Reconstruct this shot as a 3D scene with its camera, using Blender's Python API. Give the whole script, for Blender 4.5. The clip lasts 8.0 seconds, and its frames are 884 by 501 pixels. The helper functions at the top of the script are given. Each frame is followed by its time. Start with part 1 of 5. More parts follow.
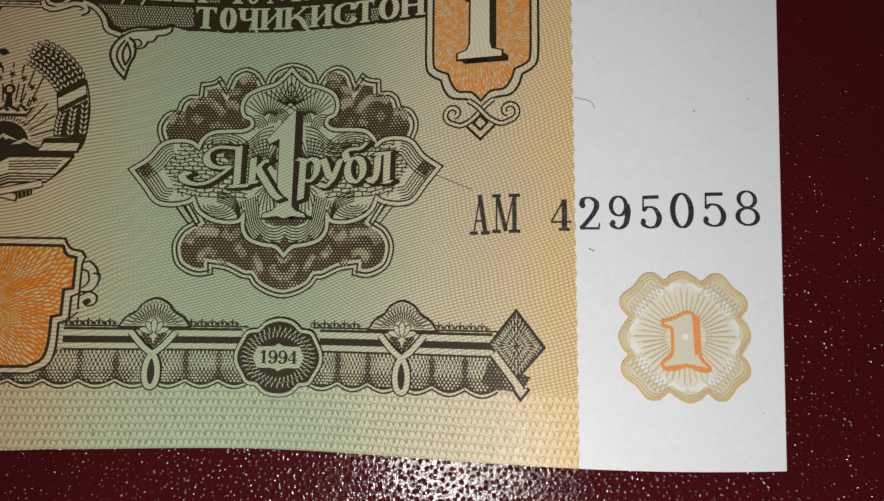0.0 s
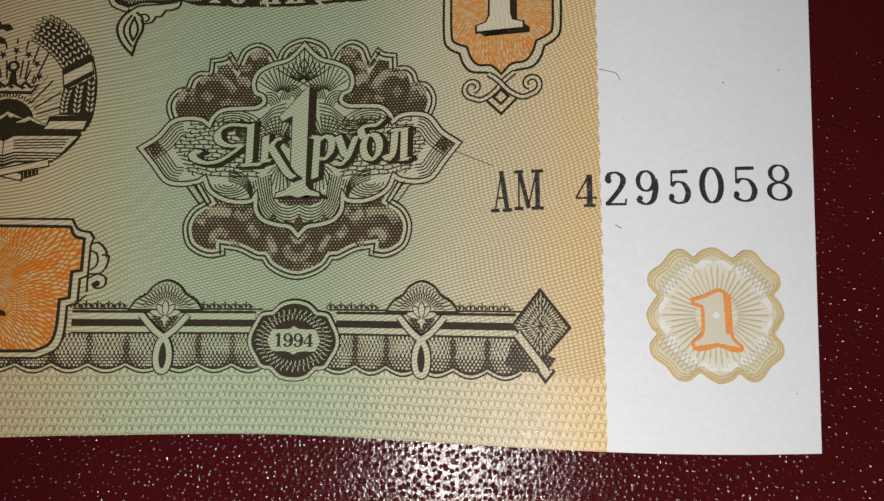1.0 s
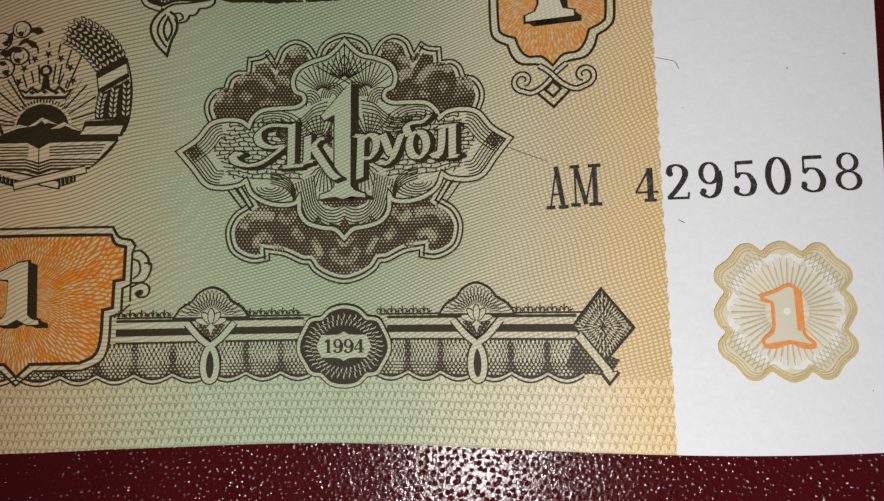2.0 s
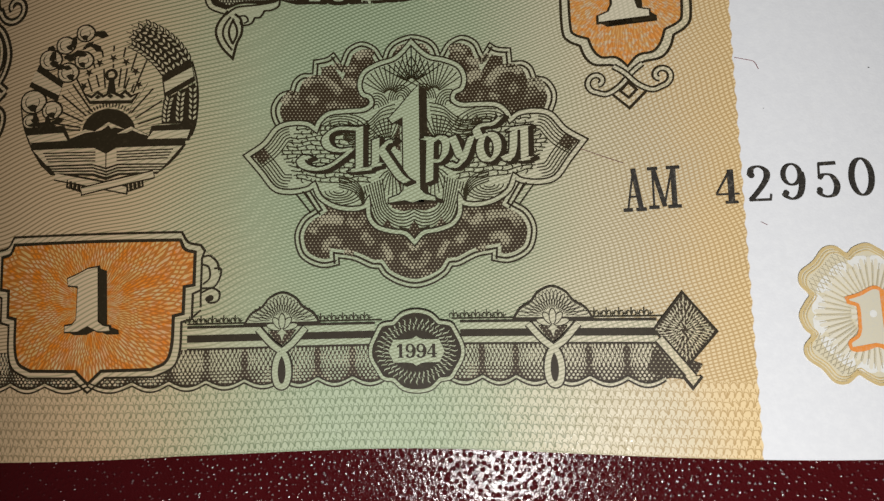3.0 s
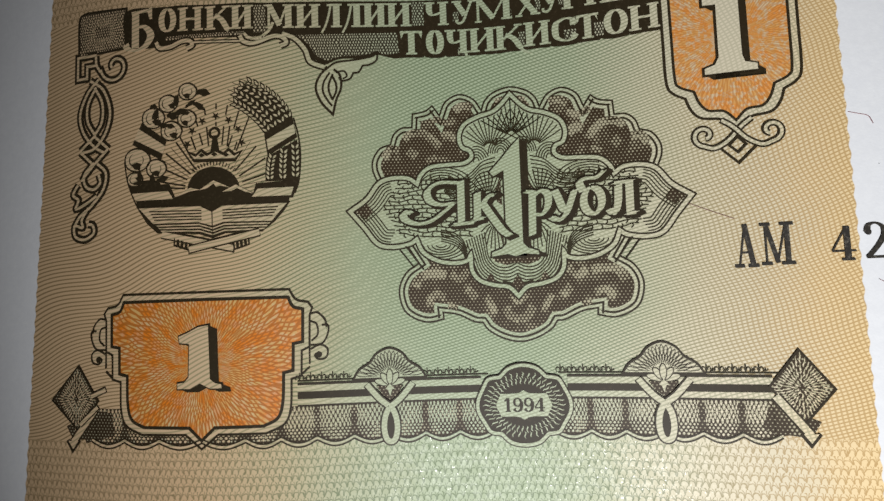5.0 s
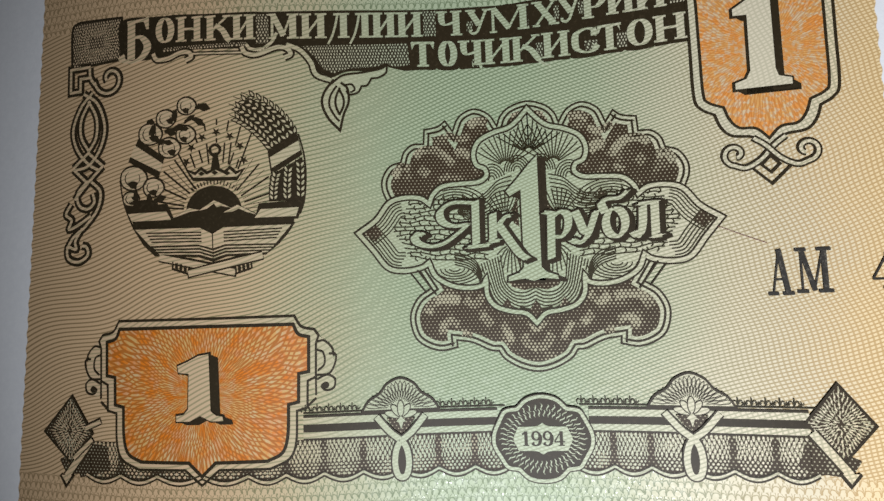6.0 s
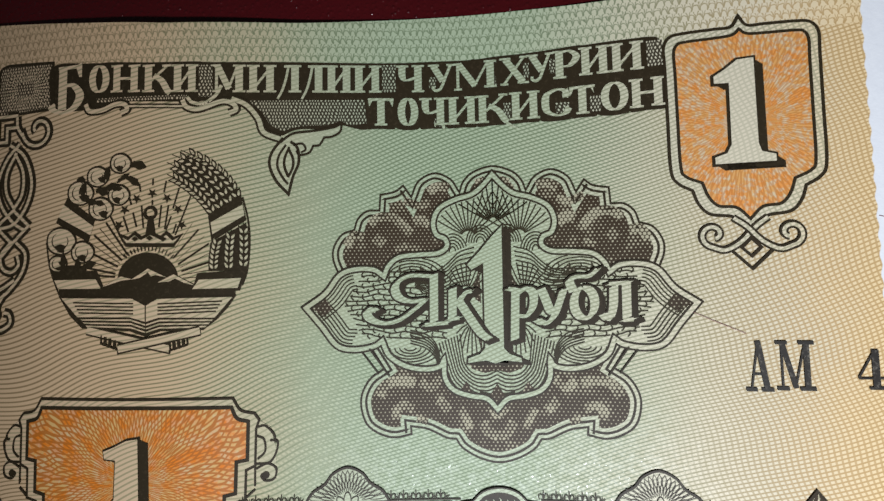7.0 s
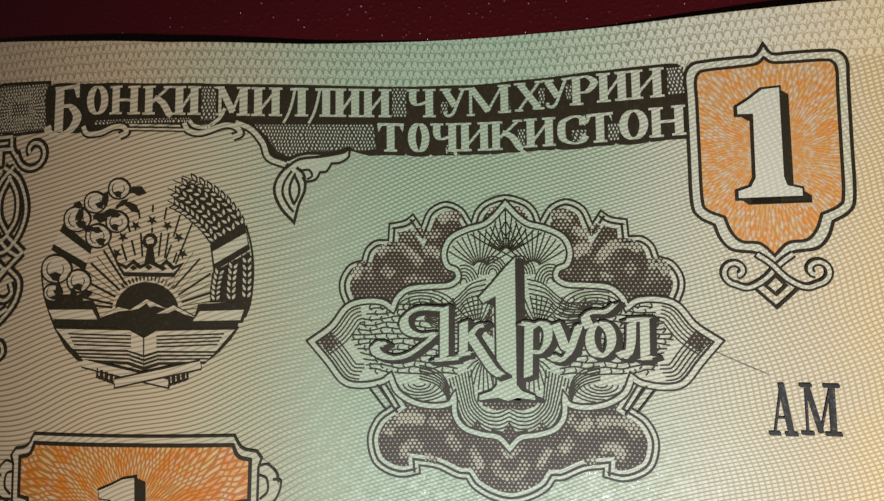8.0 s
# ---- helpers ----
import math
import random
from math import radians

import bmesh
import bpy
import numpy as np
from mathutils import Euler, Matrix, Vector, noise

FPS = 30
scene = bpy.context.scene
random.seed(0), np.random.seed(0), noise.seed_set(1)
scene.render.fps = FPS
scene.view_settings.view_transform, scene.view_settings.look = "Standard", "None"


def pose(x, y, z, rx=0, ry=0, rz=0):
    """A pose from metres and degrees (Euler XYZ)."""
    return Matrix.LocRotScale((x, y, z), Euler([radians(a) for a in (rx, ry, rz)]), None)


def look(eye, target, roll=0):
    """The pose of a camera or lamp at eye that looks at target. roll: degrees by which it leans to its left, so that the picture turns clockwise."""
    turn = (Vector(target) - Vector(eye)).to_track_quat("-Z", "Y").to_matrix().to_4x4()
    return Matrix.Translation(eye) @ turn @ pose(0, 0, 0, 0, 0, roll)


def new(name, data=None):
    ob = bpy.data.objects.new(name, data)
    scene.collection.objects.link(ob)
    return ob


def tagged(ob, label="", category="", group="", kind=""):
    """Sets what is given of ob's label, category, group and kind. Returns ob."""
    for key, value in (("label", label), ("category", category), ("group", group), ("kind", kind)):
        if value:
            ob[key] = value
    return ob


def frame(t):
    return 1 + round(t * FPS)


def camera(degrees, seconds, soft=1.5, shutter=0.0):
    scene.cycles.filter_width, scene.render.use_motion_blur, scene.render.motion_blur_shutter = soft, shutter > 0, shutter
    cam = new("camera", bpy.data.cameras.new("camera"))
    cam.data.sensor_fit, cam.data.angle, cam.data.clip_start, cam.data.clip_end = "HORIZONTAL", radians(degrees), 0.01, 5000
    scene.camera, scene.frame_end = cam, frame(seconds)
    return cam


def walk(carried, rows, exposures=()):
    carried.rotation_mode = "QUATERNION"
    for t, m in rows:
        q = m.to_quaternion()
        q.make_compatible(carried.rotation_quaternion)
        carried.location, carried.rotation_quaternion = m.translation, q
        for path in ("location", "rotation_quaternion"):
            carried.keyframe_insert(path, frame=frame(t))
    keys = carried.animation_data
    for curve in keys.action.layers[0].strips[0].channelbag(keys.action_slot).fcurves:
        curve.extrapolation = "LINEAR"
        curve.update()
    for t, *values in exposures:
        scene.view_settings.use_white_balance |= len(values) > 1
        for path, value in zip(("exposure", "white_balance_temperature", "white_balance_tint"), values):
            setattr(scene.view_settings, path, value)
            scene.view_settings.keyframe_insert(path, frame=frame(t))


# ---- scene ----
# One unit of the plan is UNIT metres: the banknote is 53 mm high.
UNIT = 0.000967
cam = camera(84.06, 8.0, soft=1.4)
# seconds, place in plan units, turn in degrees
ROWS = [
    (0.0, 37.06, -13.76, 49.70, 6.18, 3.99, 0.64),
    (0.5, 36.32, -14.85, 48.66, 5.77, 3.99, 0.49),
    (1.0, 35.05, -15.37, 48.11, 5.80, 4.07, 0.35),
    (2.5, 26.83, -14.17, 46.73, 4.76, 4.69, -1.37),
    (3.0, 23.42, -13.97, 47.15, 4.83, 4.70, -1.34),
    (3.5, 21.53, -13.52, 47.43, 4.61, 4.76, -1.59),
    (4.0, 19.14, -12.48, 48.12, 4.50, 4.89, -1.86),
    (4.5, 16.81, -12.03, 48.93, 4.47, 5.09, -1.95),
    (4.7, 15.41, -10.10, 48.94, 4.33, 5.56, -2.00),
    (5.8, 13.27, -6.21, 47.01, 3.95, 5.62, -2.03),
    (6.0, 12.84, -5.27, 46.44, 3.93, 5.60, -2.03),
    (6.5, 14.75, -1.95, 44.29, 3.98, 5.10, -1.53),
    (7.0, 15.94, 1.68, 42.98, 3.92, 4.70, -1.05),
    (7.5, 15.63, 4.21, 42.01, 4.06, 4.16, -0.66),
    (8.0, 14.73, 4.54, 41.71, 3.89, 4.38, -0.54),
]
walk(cam, [(t, pose(x * UNIT, y * UNIT, z * UNIT, rx, ry, rz)) for t, x, y, z, rx, ry, rz in ROWS],
     [(0.0, -0.08, 6650, 10), (1.2, -0.05, 6650, 10), (2.5, 0.02, 6600, 10), (4.5, 0.15, 6500, 10), (6.5, 0.44, 6000, 10), (7.2, 0.41, 5900, 10), (8.0, 0.42, 5950, 10)])
from mathutils.geometry import tessellate_polygon

# ---- light ----
world = bpy.data.worlds.new("room_light")
scene.world = world
world.use_nodes = True
world.node_tree.nodes["Background"].inputs["Color"].default_value = (1.0, 0.95, 0.88, 1)
world.node_tree.nodes["Background"].inputs["Strength"].default_value = 0.028
lamp_data = bpy.data.lights.new("spot_lamp", "SPOT")
lamp_data.spot_size, lamp_data.spot_blend, lamp_data.shadow_soft_size = radians(69), 1.0, 0.003
lamp_data.energy, lamp_data.color = 0.73, (1.0, 0.98, 0.96)
lamp = new("spot_lamp", lamp_data)
lamp.matrix_world = look((0.027, -0.069, 0.126), (0.035, -0.012, 0))
tagged(lamp, "small white spot lamp shining down from close above", "lamp")


# ---- materials ----
class Nodes:
    """A material with short calls for its nodes; plan() gives x and y in plan units."""

    def __init__(self, name, rough=0.6, spec=0.4):
        self.mat = bpy.data.materials.new(name)
        self.mat.use_nodes = True
        self.tree = self.mat.node_tree
        self.bsdf = self.tree.nodes["Principled BSDF"]
        self.bsdf.inputs["Roughness"].default_value = rough
        self.bsdf.inputs["Specular IOR Level"].default_value = spec

    def put(self, socket, value):
        if hasattr(value, "is_output"):
            self.tree.links.new(value, socket)
        elif isinstance(value, tuple) and len(value) == 3 and socket.type == "RGBA":
            socket.default_value = (*value, 1)
        else:
            socket.default_value = value

    def math(self, op, a, b=0.0, c=0.0):
        n = self.tree.nodes.new("ShaderNodeMath")
        n.operation = op
        for i, v in enumerate((a, b, c)):
            self.put(n.inputs[i], v)
        return n.outputs[0]

    def mix(self, f, a, b):
        n = self.tree.nodes.new("ShaderNodeMix")
        n.data_type = "RGBA"
        self.put(n.inputs[0], f)
        self.put(n.inputs[6], a)
        self.put(n.inputs[7], b)
        return n.outputs[2]

    def step(self, v, lo, hi, a=0.0, b=1.0):
        n = self.tree.nodes.new("ShaderNodeMapRange")
        n.interpolation_type = "SMOOTHSTEP"
        for i, q in enumerate((v, lo, hi, a, b)):
            self.put(n.inputs[i], q)
        return n.outputs[0]

    def plan(self):
        n = self.tree.nodes.new("ShaderNodeTexCoord")
        m = self.tree.nodes.new("ShaderNodeVectorMath")
        m.operation = "SCALE"
        m.inputs["Scale"].default_value = 1 / UNIT
        self.tree.links.new(n.outputs["Object"], m.inputs[0])
        s = self.tree.nodes.new("ShaderNodeSeparateXYZ")
        self.tree.links.new(m.outputs[0], s.inputs[0])
        return m.outputs[0], s.outputs[0], s.outputs[1]

    def noise(self, vec, scale, detail=2.0, rough=0.5):
        n = self.tree.nodes.new("ShaderNodeTexNoise")
        self.put(n.inputs["Vector"], vec)
        n.inputs["Scale"].default_value = scale
        n.inputs["Detail"].default_value = detail
        n.inputs["Roughness"].default_value = rough
        return n.outputs["Fac"]

    def bump(self, height, strength, distance):
        n = self.tree.nodes.new("ShaderNodeBump")
        n.inputs["Strength"].default_value = strength
        n.inputs["Distance"].default_value = distance
        self.put(n.inputs["Height"], height)
        self.put(self.bsdf.inputs["Normal"], n.outputs[0])

    def done(self, color):
        self.put(self.bsdf.inputs["Base Color"], color)
        return self.mat

    def lines(self, phase, width):
        """Thin lines at whole numbers of phase, covering about that share of it."""
        d = self.math("PINGPONG", phase, 0.5)
        return self.step(d, width * 0.5 - 0.055, width * 0.5 + 0.055, 1.0, 0.0)


INK = (0.028, 0.020, 0.009)
WHITE_PAPER = (0.83, 0.855, 0.89)


def tint(n, x, y, vec):
    """The pale rainbow ground of the print: tan, green, tan and orange across the width."""
    w = n.math("ADD", x, n.math("MULTIPLY", n.math("SUBTRACT", n.noise(vec, 0.12), 0.5), 8.0))
    c = n.mix(n.step(w, -17.0, 9.0), (0.62, 0.44, 0.26), (0.44, 0.52, 0.35))
    c = n.mix(n.step(w, 16.0, 36.0), c, (0.71, 0.64, 0.47))
    return n.mix(n.step(w, 37.0, 48.0), c, (0.85, 0.66, 0.37))


def guilloche(n, x, y, vec):
    """Fine wavy lines over the ground: wide and rolling at one end, closer in the middle, crossing towards the orange end."""
    wave = n.math("ADD", n.math("SINE", n.math("MULTIPLY_ADD", x, 0.21, n.math("MULTIPLY", y, 0.12))),
                  n.math("MULTIPLY", n.math("SINE", n.math("MULTIPLY_ADD", y, 0.33, n.math("MULTIPLY", x, -0.10))), 0.7))
    roll = n.math("ADD", n.math("SINE", n.math("MULTIPLY_ADD", x, 0.40, n.math("MULTIPLY", y, 0.22))),
                  n.math("MULTIPLY", n.math("SINE", n.math("MULTIPLY_ADD", y, 0.27, n.math("MULTIPLY", x, -0.16))), 0.8))
    swing = n.step(y, -14.0, 10.0, 0.58, 0.10)
    a = n.math("MULTIPLY", n.math("MULTIPLY_ADD", roll, swing, n.math("MULTIPLY_ADD", x, -0.27, y)), 2.45)
    c = n.math("MULTIPLY", n.math("MULTIPLY_ADD", wave, 0.35, n.math("MULTIPLY_ADD", x, -0.34, y)), 3.1)
    b = n.math("MULTIPLY", n.math("MULTIPLY_ADD", n.math("SINE", n.math("MULTIPLY", y, 0.8)), 0.22, n.math("MULTIPLY_ADD", y, 0.30, x)), 2.3)
    la = n.math("MULTIPLY", n.lines(a, 0.34), n.step(x, -6.0, 10.0, 0.78, 0.0))
    lc = n.math("MULTIPLY", n.lines(c, 0.38), n.step(x, -8.0, 10.0, 0.0, 0.76))
    lb = n.math("MULTIPLY", n.lines(b, 0.37), n.step(x, 22.0, 40.0, 0.0, 0.62))
    d = n.math("MULTIPLY", n.math("MULTIPLY_ADD", wave, 0.25, n.math("MULTIPLY_ADD", x, 0.75, y)), 2.3)
    ld = n.math("MULTIPLY", n.lines(d, 0.40), n.math("MULTIPLY", n.step(x, -12.0, 4.0, 0.0, 0.42), n.step(x, 24.0, 36.0, 1.0, 0.0)))
    return n.math("MAXIMUM", n.math("MAXIMUM", la, lc), n.math("MAXIMUM", lb, ld))


def paper_material():
    n = Nodes("banknote_paper", rough=0.45, spec=0.22)
    vec, x, y = n.plan()
    fibre = n.noise(vec, 1.6, 4.0, 0.65)
    white = n.mix(n.step(fibre, 0.35, 0.7), (0.80, 0.825, 0.865), WHITE_PAPER)
    ground = tint(n, x, y, vec)
    dark = n.mix(n.step(x, 26.0, 44.0), n.mix(n.step(x, -26.0, 0.0), (0.18, 0.125, 0.052), (0.105, 0.155, 0.07)), (0.44, 0.27, 0.09))
    # rows of interlaced little arches along both long edges
    wob = n.math("MULTIPLY", n.math("SUBTRACT", n.noise(vec, 1.5, 2.0), 0.5), 0.95)
    row = n.math("MULTIPLY_ADD", y, 1.28, n.math("MULTIPLY", wob, 0.5))
    level = n.math("FRACT", row)
    shift = n.math("MULTIPLY_ADD", n.math("FLOOR", row), 0.5, n.math("MULTIPLY", n.math("SINE", n.math("MULTIPLY", n.math("FLOOR", row), 12.9)), 0.12))
    net = 0.0
    for rate, off, rise in ((1.66, 0.0, 1.12), (1.66, 0.08, 0.66)):
        t = n.math("MULTIPLY_ADD", n.math("FRACT", n.math("ADD", n.math("MULTIPLY_ADD", x, rate, n.math("ADD", shift, off)), wob)), 2.0, -1.0)
        arch = n.math("MULTIPLY_ADD", n.math("POWER", n.math("ABSOLUTE", t), 3.0), -rise, rise)
        steep = n.math("SQRT", n.math("MULTIPLY_ADD", n.math("POWER", n.math("ABSOLUTE", t), 4.0), 42.0 * rise, 1.0))
        d = n.math("DIVIDE", n.math("ABSOLUTE", n.math("SUBTRACT", level, arch)), steep)
        net = n.math("MAXIMUM", n.step(d, 0.02, 0.085, 0.74, 0.0), net)
    edge = n.math("MAXIMUM", n.step(y, 21.75, 21.9), n.step(y, -22.15, -22.0, 1.0, 0.0))
    lines = n.mix(edge, guilloche(n, x, y, vec), net)
    printed = n.mix(lines, ground, dark)
    rag = n.math("MULTIPLY", n.math("SINE", n.math("MULTIPLY", y, 4.2)), 0.07)
    right = n.step(n.math("ADD", x, rag), 46.35, 46.45, 1.0, 0.0)
    left = n.step(n.math("ADD", n.math("MULTIPLY_ADD", y, -0.036, x), rag), -33.3, -33.2)
    color = n.mix(n.math("MULTIPLY", left, right), white, printed)
    # faint handling marks
    marks = n.step(n.noise(vec, 0.35, 5.0, 0.7), 0.58, 0.8, 0.0, 0.10)
    n.bump(n.math("ADD", n.noise(vec, 5.0, 3.0), n.math("MULTIPLY", n.noise(vec, 0.5, 3.0), 2.5)), 0.22, 0.00006)
    glint = n.step(n.noise(vec, 4.5, 2.0, 0.6), 0.66, 0.70)
    n.put(n.bsdf.inputs["Roughness"], n.math("SUBTRACT", n.step(fibre, 0.3, 0.7, 0.36, 0.54), n.math("MULTIPLY", glint, 0.26)))
    return n.done(n.mix(marks, color, (0.45, 0.40, 0.30)))


def ink_material(name="dark_ink", dark=INK, pale=(0.07, 0.052, 0.028)):
    n = Nodes(name, rough=0.5, spec=0.2)
    vec, x, y = n.plan()
    return n.done(n.mix(n.step(n.noise(vec, 3.0, 5.0, 0.7), 0.5, 0.8, 0.0, 0.8), dark, pale))


def bare_material(name, lines=0.8, lift=1.0):
    """Unprinted ground inside lettering and straps: the tint with its fine lines."""
    n = Nodes(name, rough=0.45, spec=0.25)
    vec, x, y = n.plan()
    g = tint(n, x, y, vec)
    g = n.mix(0.10 * lift, g, (0.70, 0.68, 0.56))
    g = n.mix(n.math("MULTIPLY", guilloche(n, x, y, vec), lines), g, (0.17, 0.19, 0.09))
    return n.done(g)


def stipple_material(name, small, large, lo, hi):
    """A closed dark field broken by staggered rows of pale dots that swell and shrink in soft patches."""
    n = Nodes(name, rough=0.52, spec=0.22)
    vec, x, y = n.plan()
    row = n.math("DIVIDE", y, 0.29)
    odd = n.math("MULTIPLY", n.math("FLOORED_MODULO", n.math("FLOOR", row), 2.0), 0.5)
    u = n.math("MULTIPLY", n.math("SUBTRACT", n.math("FRACT", n.math("MULTIPLY_ADD", x, 1 / 0.36, odd)), 0.5), 0.36)
    v = n.math("MULTIPLY", n.math("SUBTRACT", n.math("FRACT", row), 0.5), 0.29)
    d = n.math("SQRT", n.math("ADD", n.math("MULTIPLY", u, u), n.math("MULTIPLY", v, v)))
    size = n.step(n.noise(vec, 0.62, 1.5, 0.5), lo, hi, small, large)
    dots = n.step(n.math("SUBTRACT", d, size), -0.03, 0.03, 1.0, 0.0)
    return n.done(n.mix(n.math("MULTIPLY", dots, 0.9), (0.042, 0.027, 0.013), (0.50, 0.47, 0.32)))


def net_material(name, fx=2.6, fy=1.15, share=0.42, warp=0.0):
    """Upright lozenges of bare ground between dark woven lines."""
    n = Nodes(name, rough=0.52, spec=0.22)
    vec, x, y = n.plan()
    bend = n.math("MULTIPLY", n.math("SUBTRACT", n.noise(vec, 0.7, 1.0), 0.5), warp)
    a = n.math("ADD", n.math("MULTIPLY_ADD", x, fx, n.math("MULTIPLY", y, fy)), bend)
    b = n.math("ADD", n.math("MULTIPLY_ADD", x, fx, n.math("MULTIPLY", y, -fy)), bend)
    l = n.math("MAXIMUM", n.lines(a, share), n.lines(b, share))
    return n.done(n.mix(n.math("MULTIPLY", l, 0.96), n.mix(0.2, tint(n, x, y, vec), (0.7, 0.66, 0.5)), INK))


def burst_material(name, cx, cy, warm, rays, mottle, pale, fine):
    """Orange ground of two families of fine lines that spiral out of its middle and cross."""
    n = Nodes(name, rough=0.45, spec=0.45)
    vec, x, y = n.plan()
    dx, dy = n.math("SUBTRACT", x, cx), n.math("SUBTRACT", y, cy)
    ang = n.math("ARCTAN2", dy, dx)
    rad = n.math("SQRT", n.math("ADD", n.math("MULTIPLY", dx, dx), n.math("MULTIPLY", dy, dy)))
    fan = n.tree.nodes.new("ShaderNodeCombineXYZ")
    n.put(fan.inputs[0], n.math("COSINE", ang)), n.put(fan.inputs[1], n.math("SINE", ang)), n.put(fan.inputs[2], n.math("MULTIPLY", rad, 0.09))
    beams = n.step(n.noise(fan.outputs[0], 6.0, 4.0, 0.7), 0.42, 0.60, 0.5 - 0.5 * rays, 0.5 + 0.5 * rays)
    blot = n.step(n.noise(vec, mottle, 3.0, 0.6), 0.46, 0.60)
    c = n.mix(beams, (0.66, 0.42, 0.15), warm)
    c = n.mix(n.math("MULTIPLY", blot, pale), c, (0.64, 0.60, 0.42))
    turns = 120 / math.tau
    sway = n.math("MULTIPLY", n.math("SUBTRACT", n.noise(vec, 0.45, 1.0), 0.5), 2.4)
    la = n.lines(n.math("MULTIPLY_ADD", ang, turns, n.math("MULTIPLY_ADD", rad, 0.42, sway)), 0.40)
    lb = n.lines(n.math("MULTIPLY_ADD", ang, -89 / math.tau, n.math("MULTIPLY_ADD", rad, 0.9, sway)), 0.36)
    c = n.mix(n.math("MULTIPLY", n.math("MAXIMUM", la, lb), fine), c, (0.44, 0.135, 0.012))
    return n.done(c)


def plain_ink(name, color, thin=0.35):
    n = Nodes(name, rough=0.5, spec=0.4)
    vec, x, y = n.plan()
    return n.done(n.mix(n.step(n.noise(vec, 4.0, 3.0, 0.7), 0.45, 0.75, 0.0, thin), color, (0.62, 0.62, 0.58)))


def leather_material():
    n = Nodes("oxblood_leather", rough=0.3, spec=0.36)
    vec, x, y = n.plan()
    big = n.noise(vec, 0.05, 3.0)
    fine = n.noise(vec, 3.5, 3.0, 0.6)
    c = n.mix(big, (0.046, 0.0032, 0.0042), (0.074, 0.0051, 0.0070))
    c = n.mix(n.step(fine, 0.55, 0.8, 0.0, 0.5), c, (0.020, 0.002, 0.004))
    n.put(n.bsdf.inputs["Roughness"], n.step(fine, 0.3, 0.7, 0.11, 0.18))
    n.bump(n.math("ADD", n.noise(vec, 6.0, 2.0), n.math("MULTIPLY", n.noise(vec, 2.2, 2.0), 1.5)), 0.5, 0.00005)
    return n.done(c)


PAPER, DARK = paper_material(), ink_material()
BARE, BARE_PLAIN = bare_material("bare_ground"), bare_material("bare_strap", 0.7, 0.9)
FACE = bare_material("bare_face", 0.4, 2.0)
FINE_STIPPLE, PALE_STIPPLE = stipple_material("dense_ink", 0.050, 0.095, 0.48, 0.66), stipple_material("pale_stippled_ink", 0.100, 0.142, 0.4, 0.6)
FINE_NET = net_material("fine_woven_ink", 3.5, 1.7, 0.52, 3.0)
BURST_PANEL = burst_material("orange_burst_panel", -13.9, -14.5, (0.74, 0.21, 0.012), 1.0, 0.8, 0.34, 0.9)
BURST_SHIELD = burst_material("orange_burst_shield", 37.7, 14.5, (0.80, 0.27, 0.04), 0.45, 2.2, 0.7, 0.5)
BLACK_INK = ink_material("serial_ink", (0.034, 0.031, 0.027), (0.24, 0.22, 0.18))
LINE_INK = ink_material("fine_line_ink", (0.032, 0.026, 0.010), (0.07, 0.06, 0.03))
OCHRE, PALE_OCHRE, ORANGE = plain_ink("ochre_ink", (0.64, 0.49, 0.23)), plain_ink("pale_ochre_ink", (0.52, 0.46, 0.31), 0.5), plain_ink("orange_ink", (0.84, 0.30, 0.06))
FIBRE = plain_ink("fibre", (0.20, 0.05, 0.06), 0.2)
LEATHER = leather_material()


# ---- the sheet of leather ----
def swell(x):
    """The banknote's lie: it dips along its middle fold and swells on both sides of it."""
    return 1.45 * (1 - np.cos(2 * np.pi * (x - 17.0) / 64.0))


def grain_height(X, Y):
    """Small round grains, scattered over a nearly flat skin."""
    rng = np.random.default_rng(4)
    cell, n = 0.60, 2048
    jx, jy, jh = rng.uniform(0.1, 0.9, (n, n)), rng.uniform(0.1, 0.9, (n, n)), rng.uniform(0.3, 1.0, (n, n))
    gx, gy = np.floor(X / cell).astype(int), np.floor(Y / cell).astype(int)
    Z = np.zeros(X.shape)
    for i in (-1, 0, 1):
        for j in (-1, 0, 1):
            a, b = (gx + i) % n, (gy + j) % n
            d = np.hypot((gx + i + jx[a, b]) * cell - X, (gy + j + jy[a, b]) * cell - Y)
            s = np.clip(1 - d / (0.12 + 0.10 * jh[a, b]), 0, 1)
            Z = np.maximum(Z, 0.165 * jh[a, b] * s * s * (3 - 2 * s))
    return Z - 0.24 + 0.03 * np.sin(X * 0.31 + 1.3 * np.sin(Y * 0.23)) * np.sin(Y * 0.37)


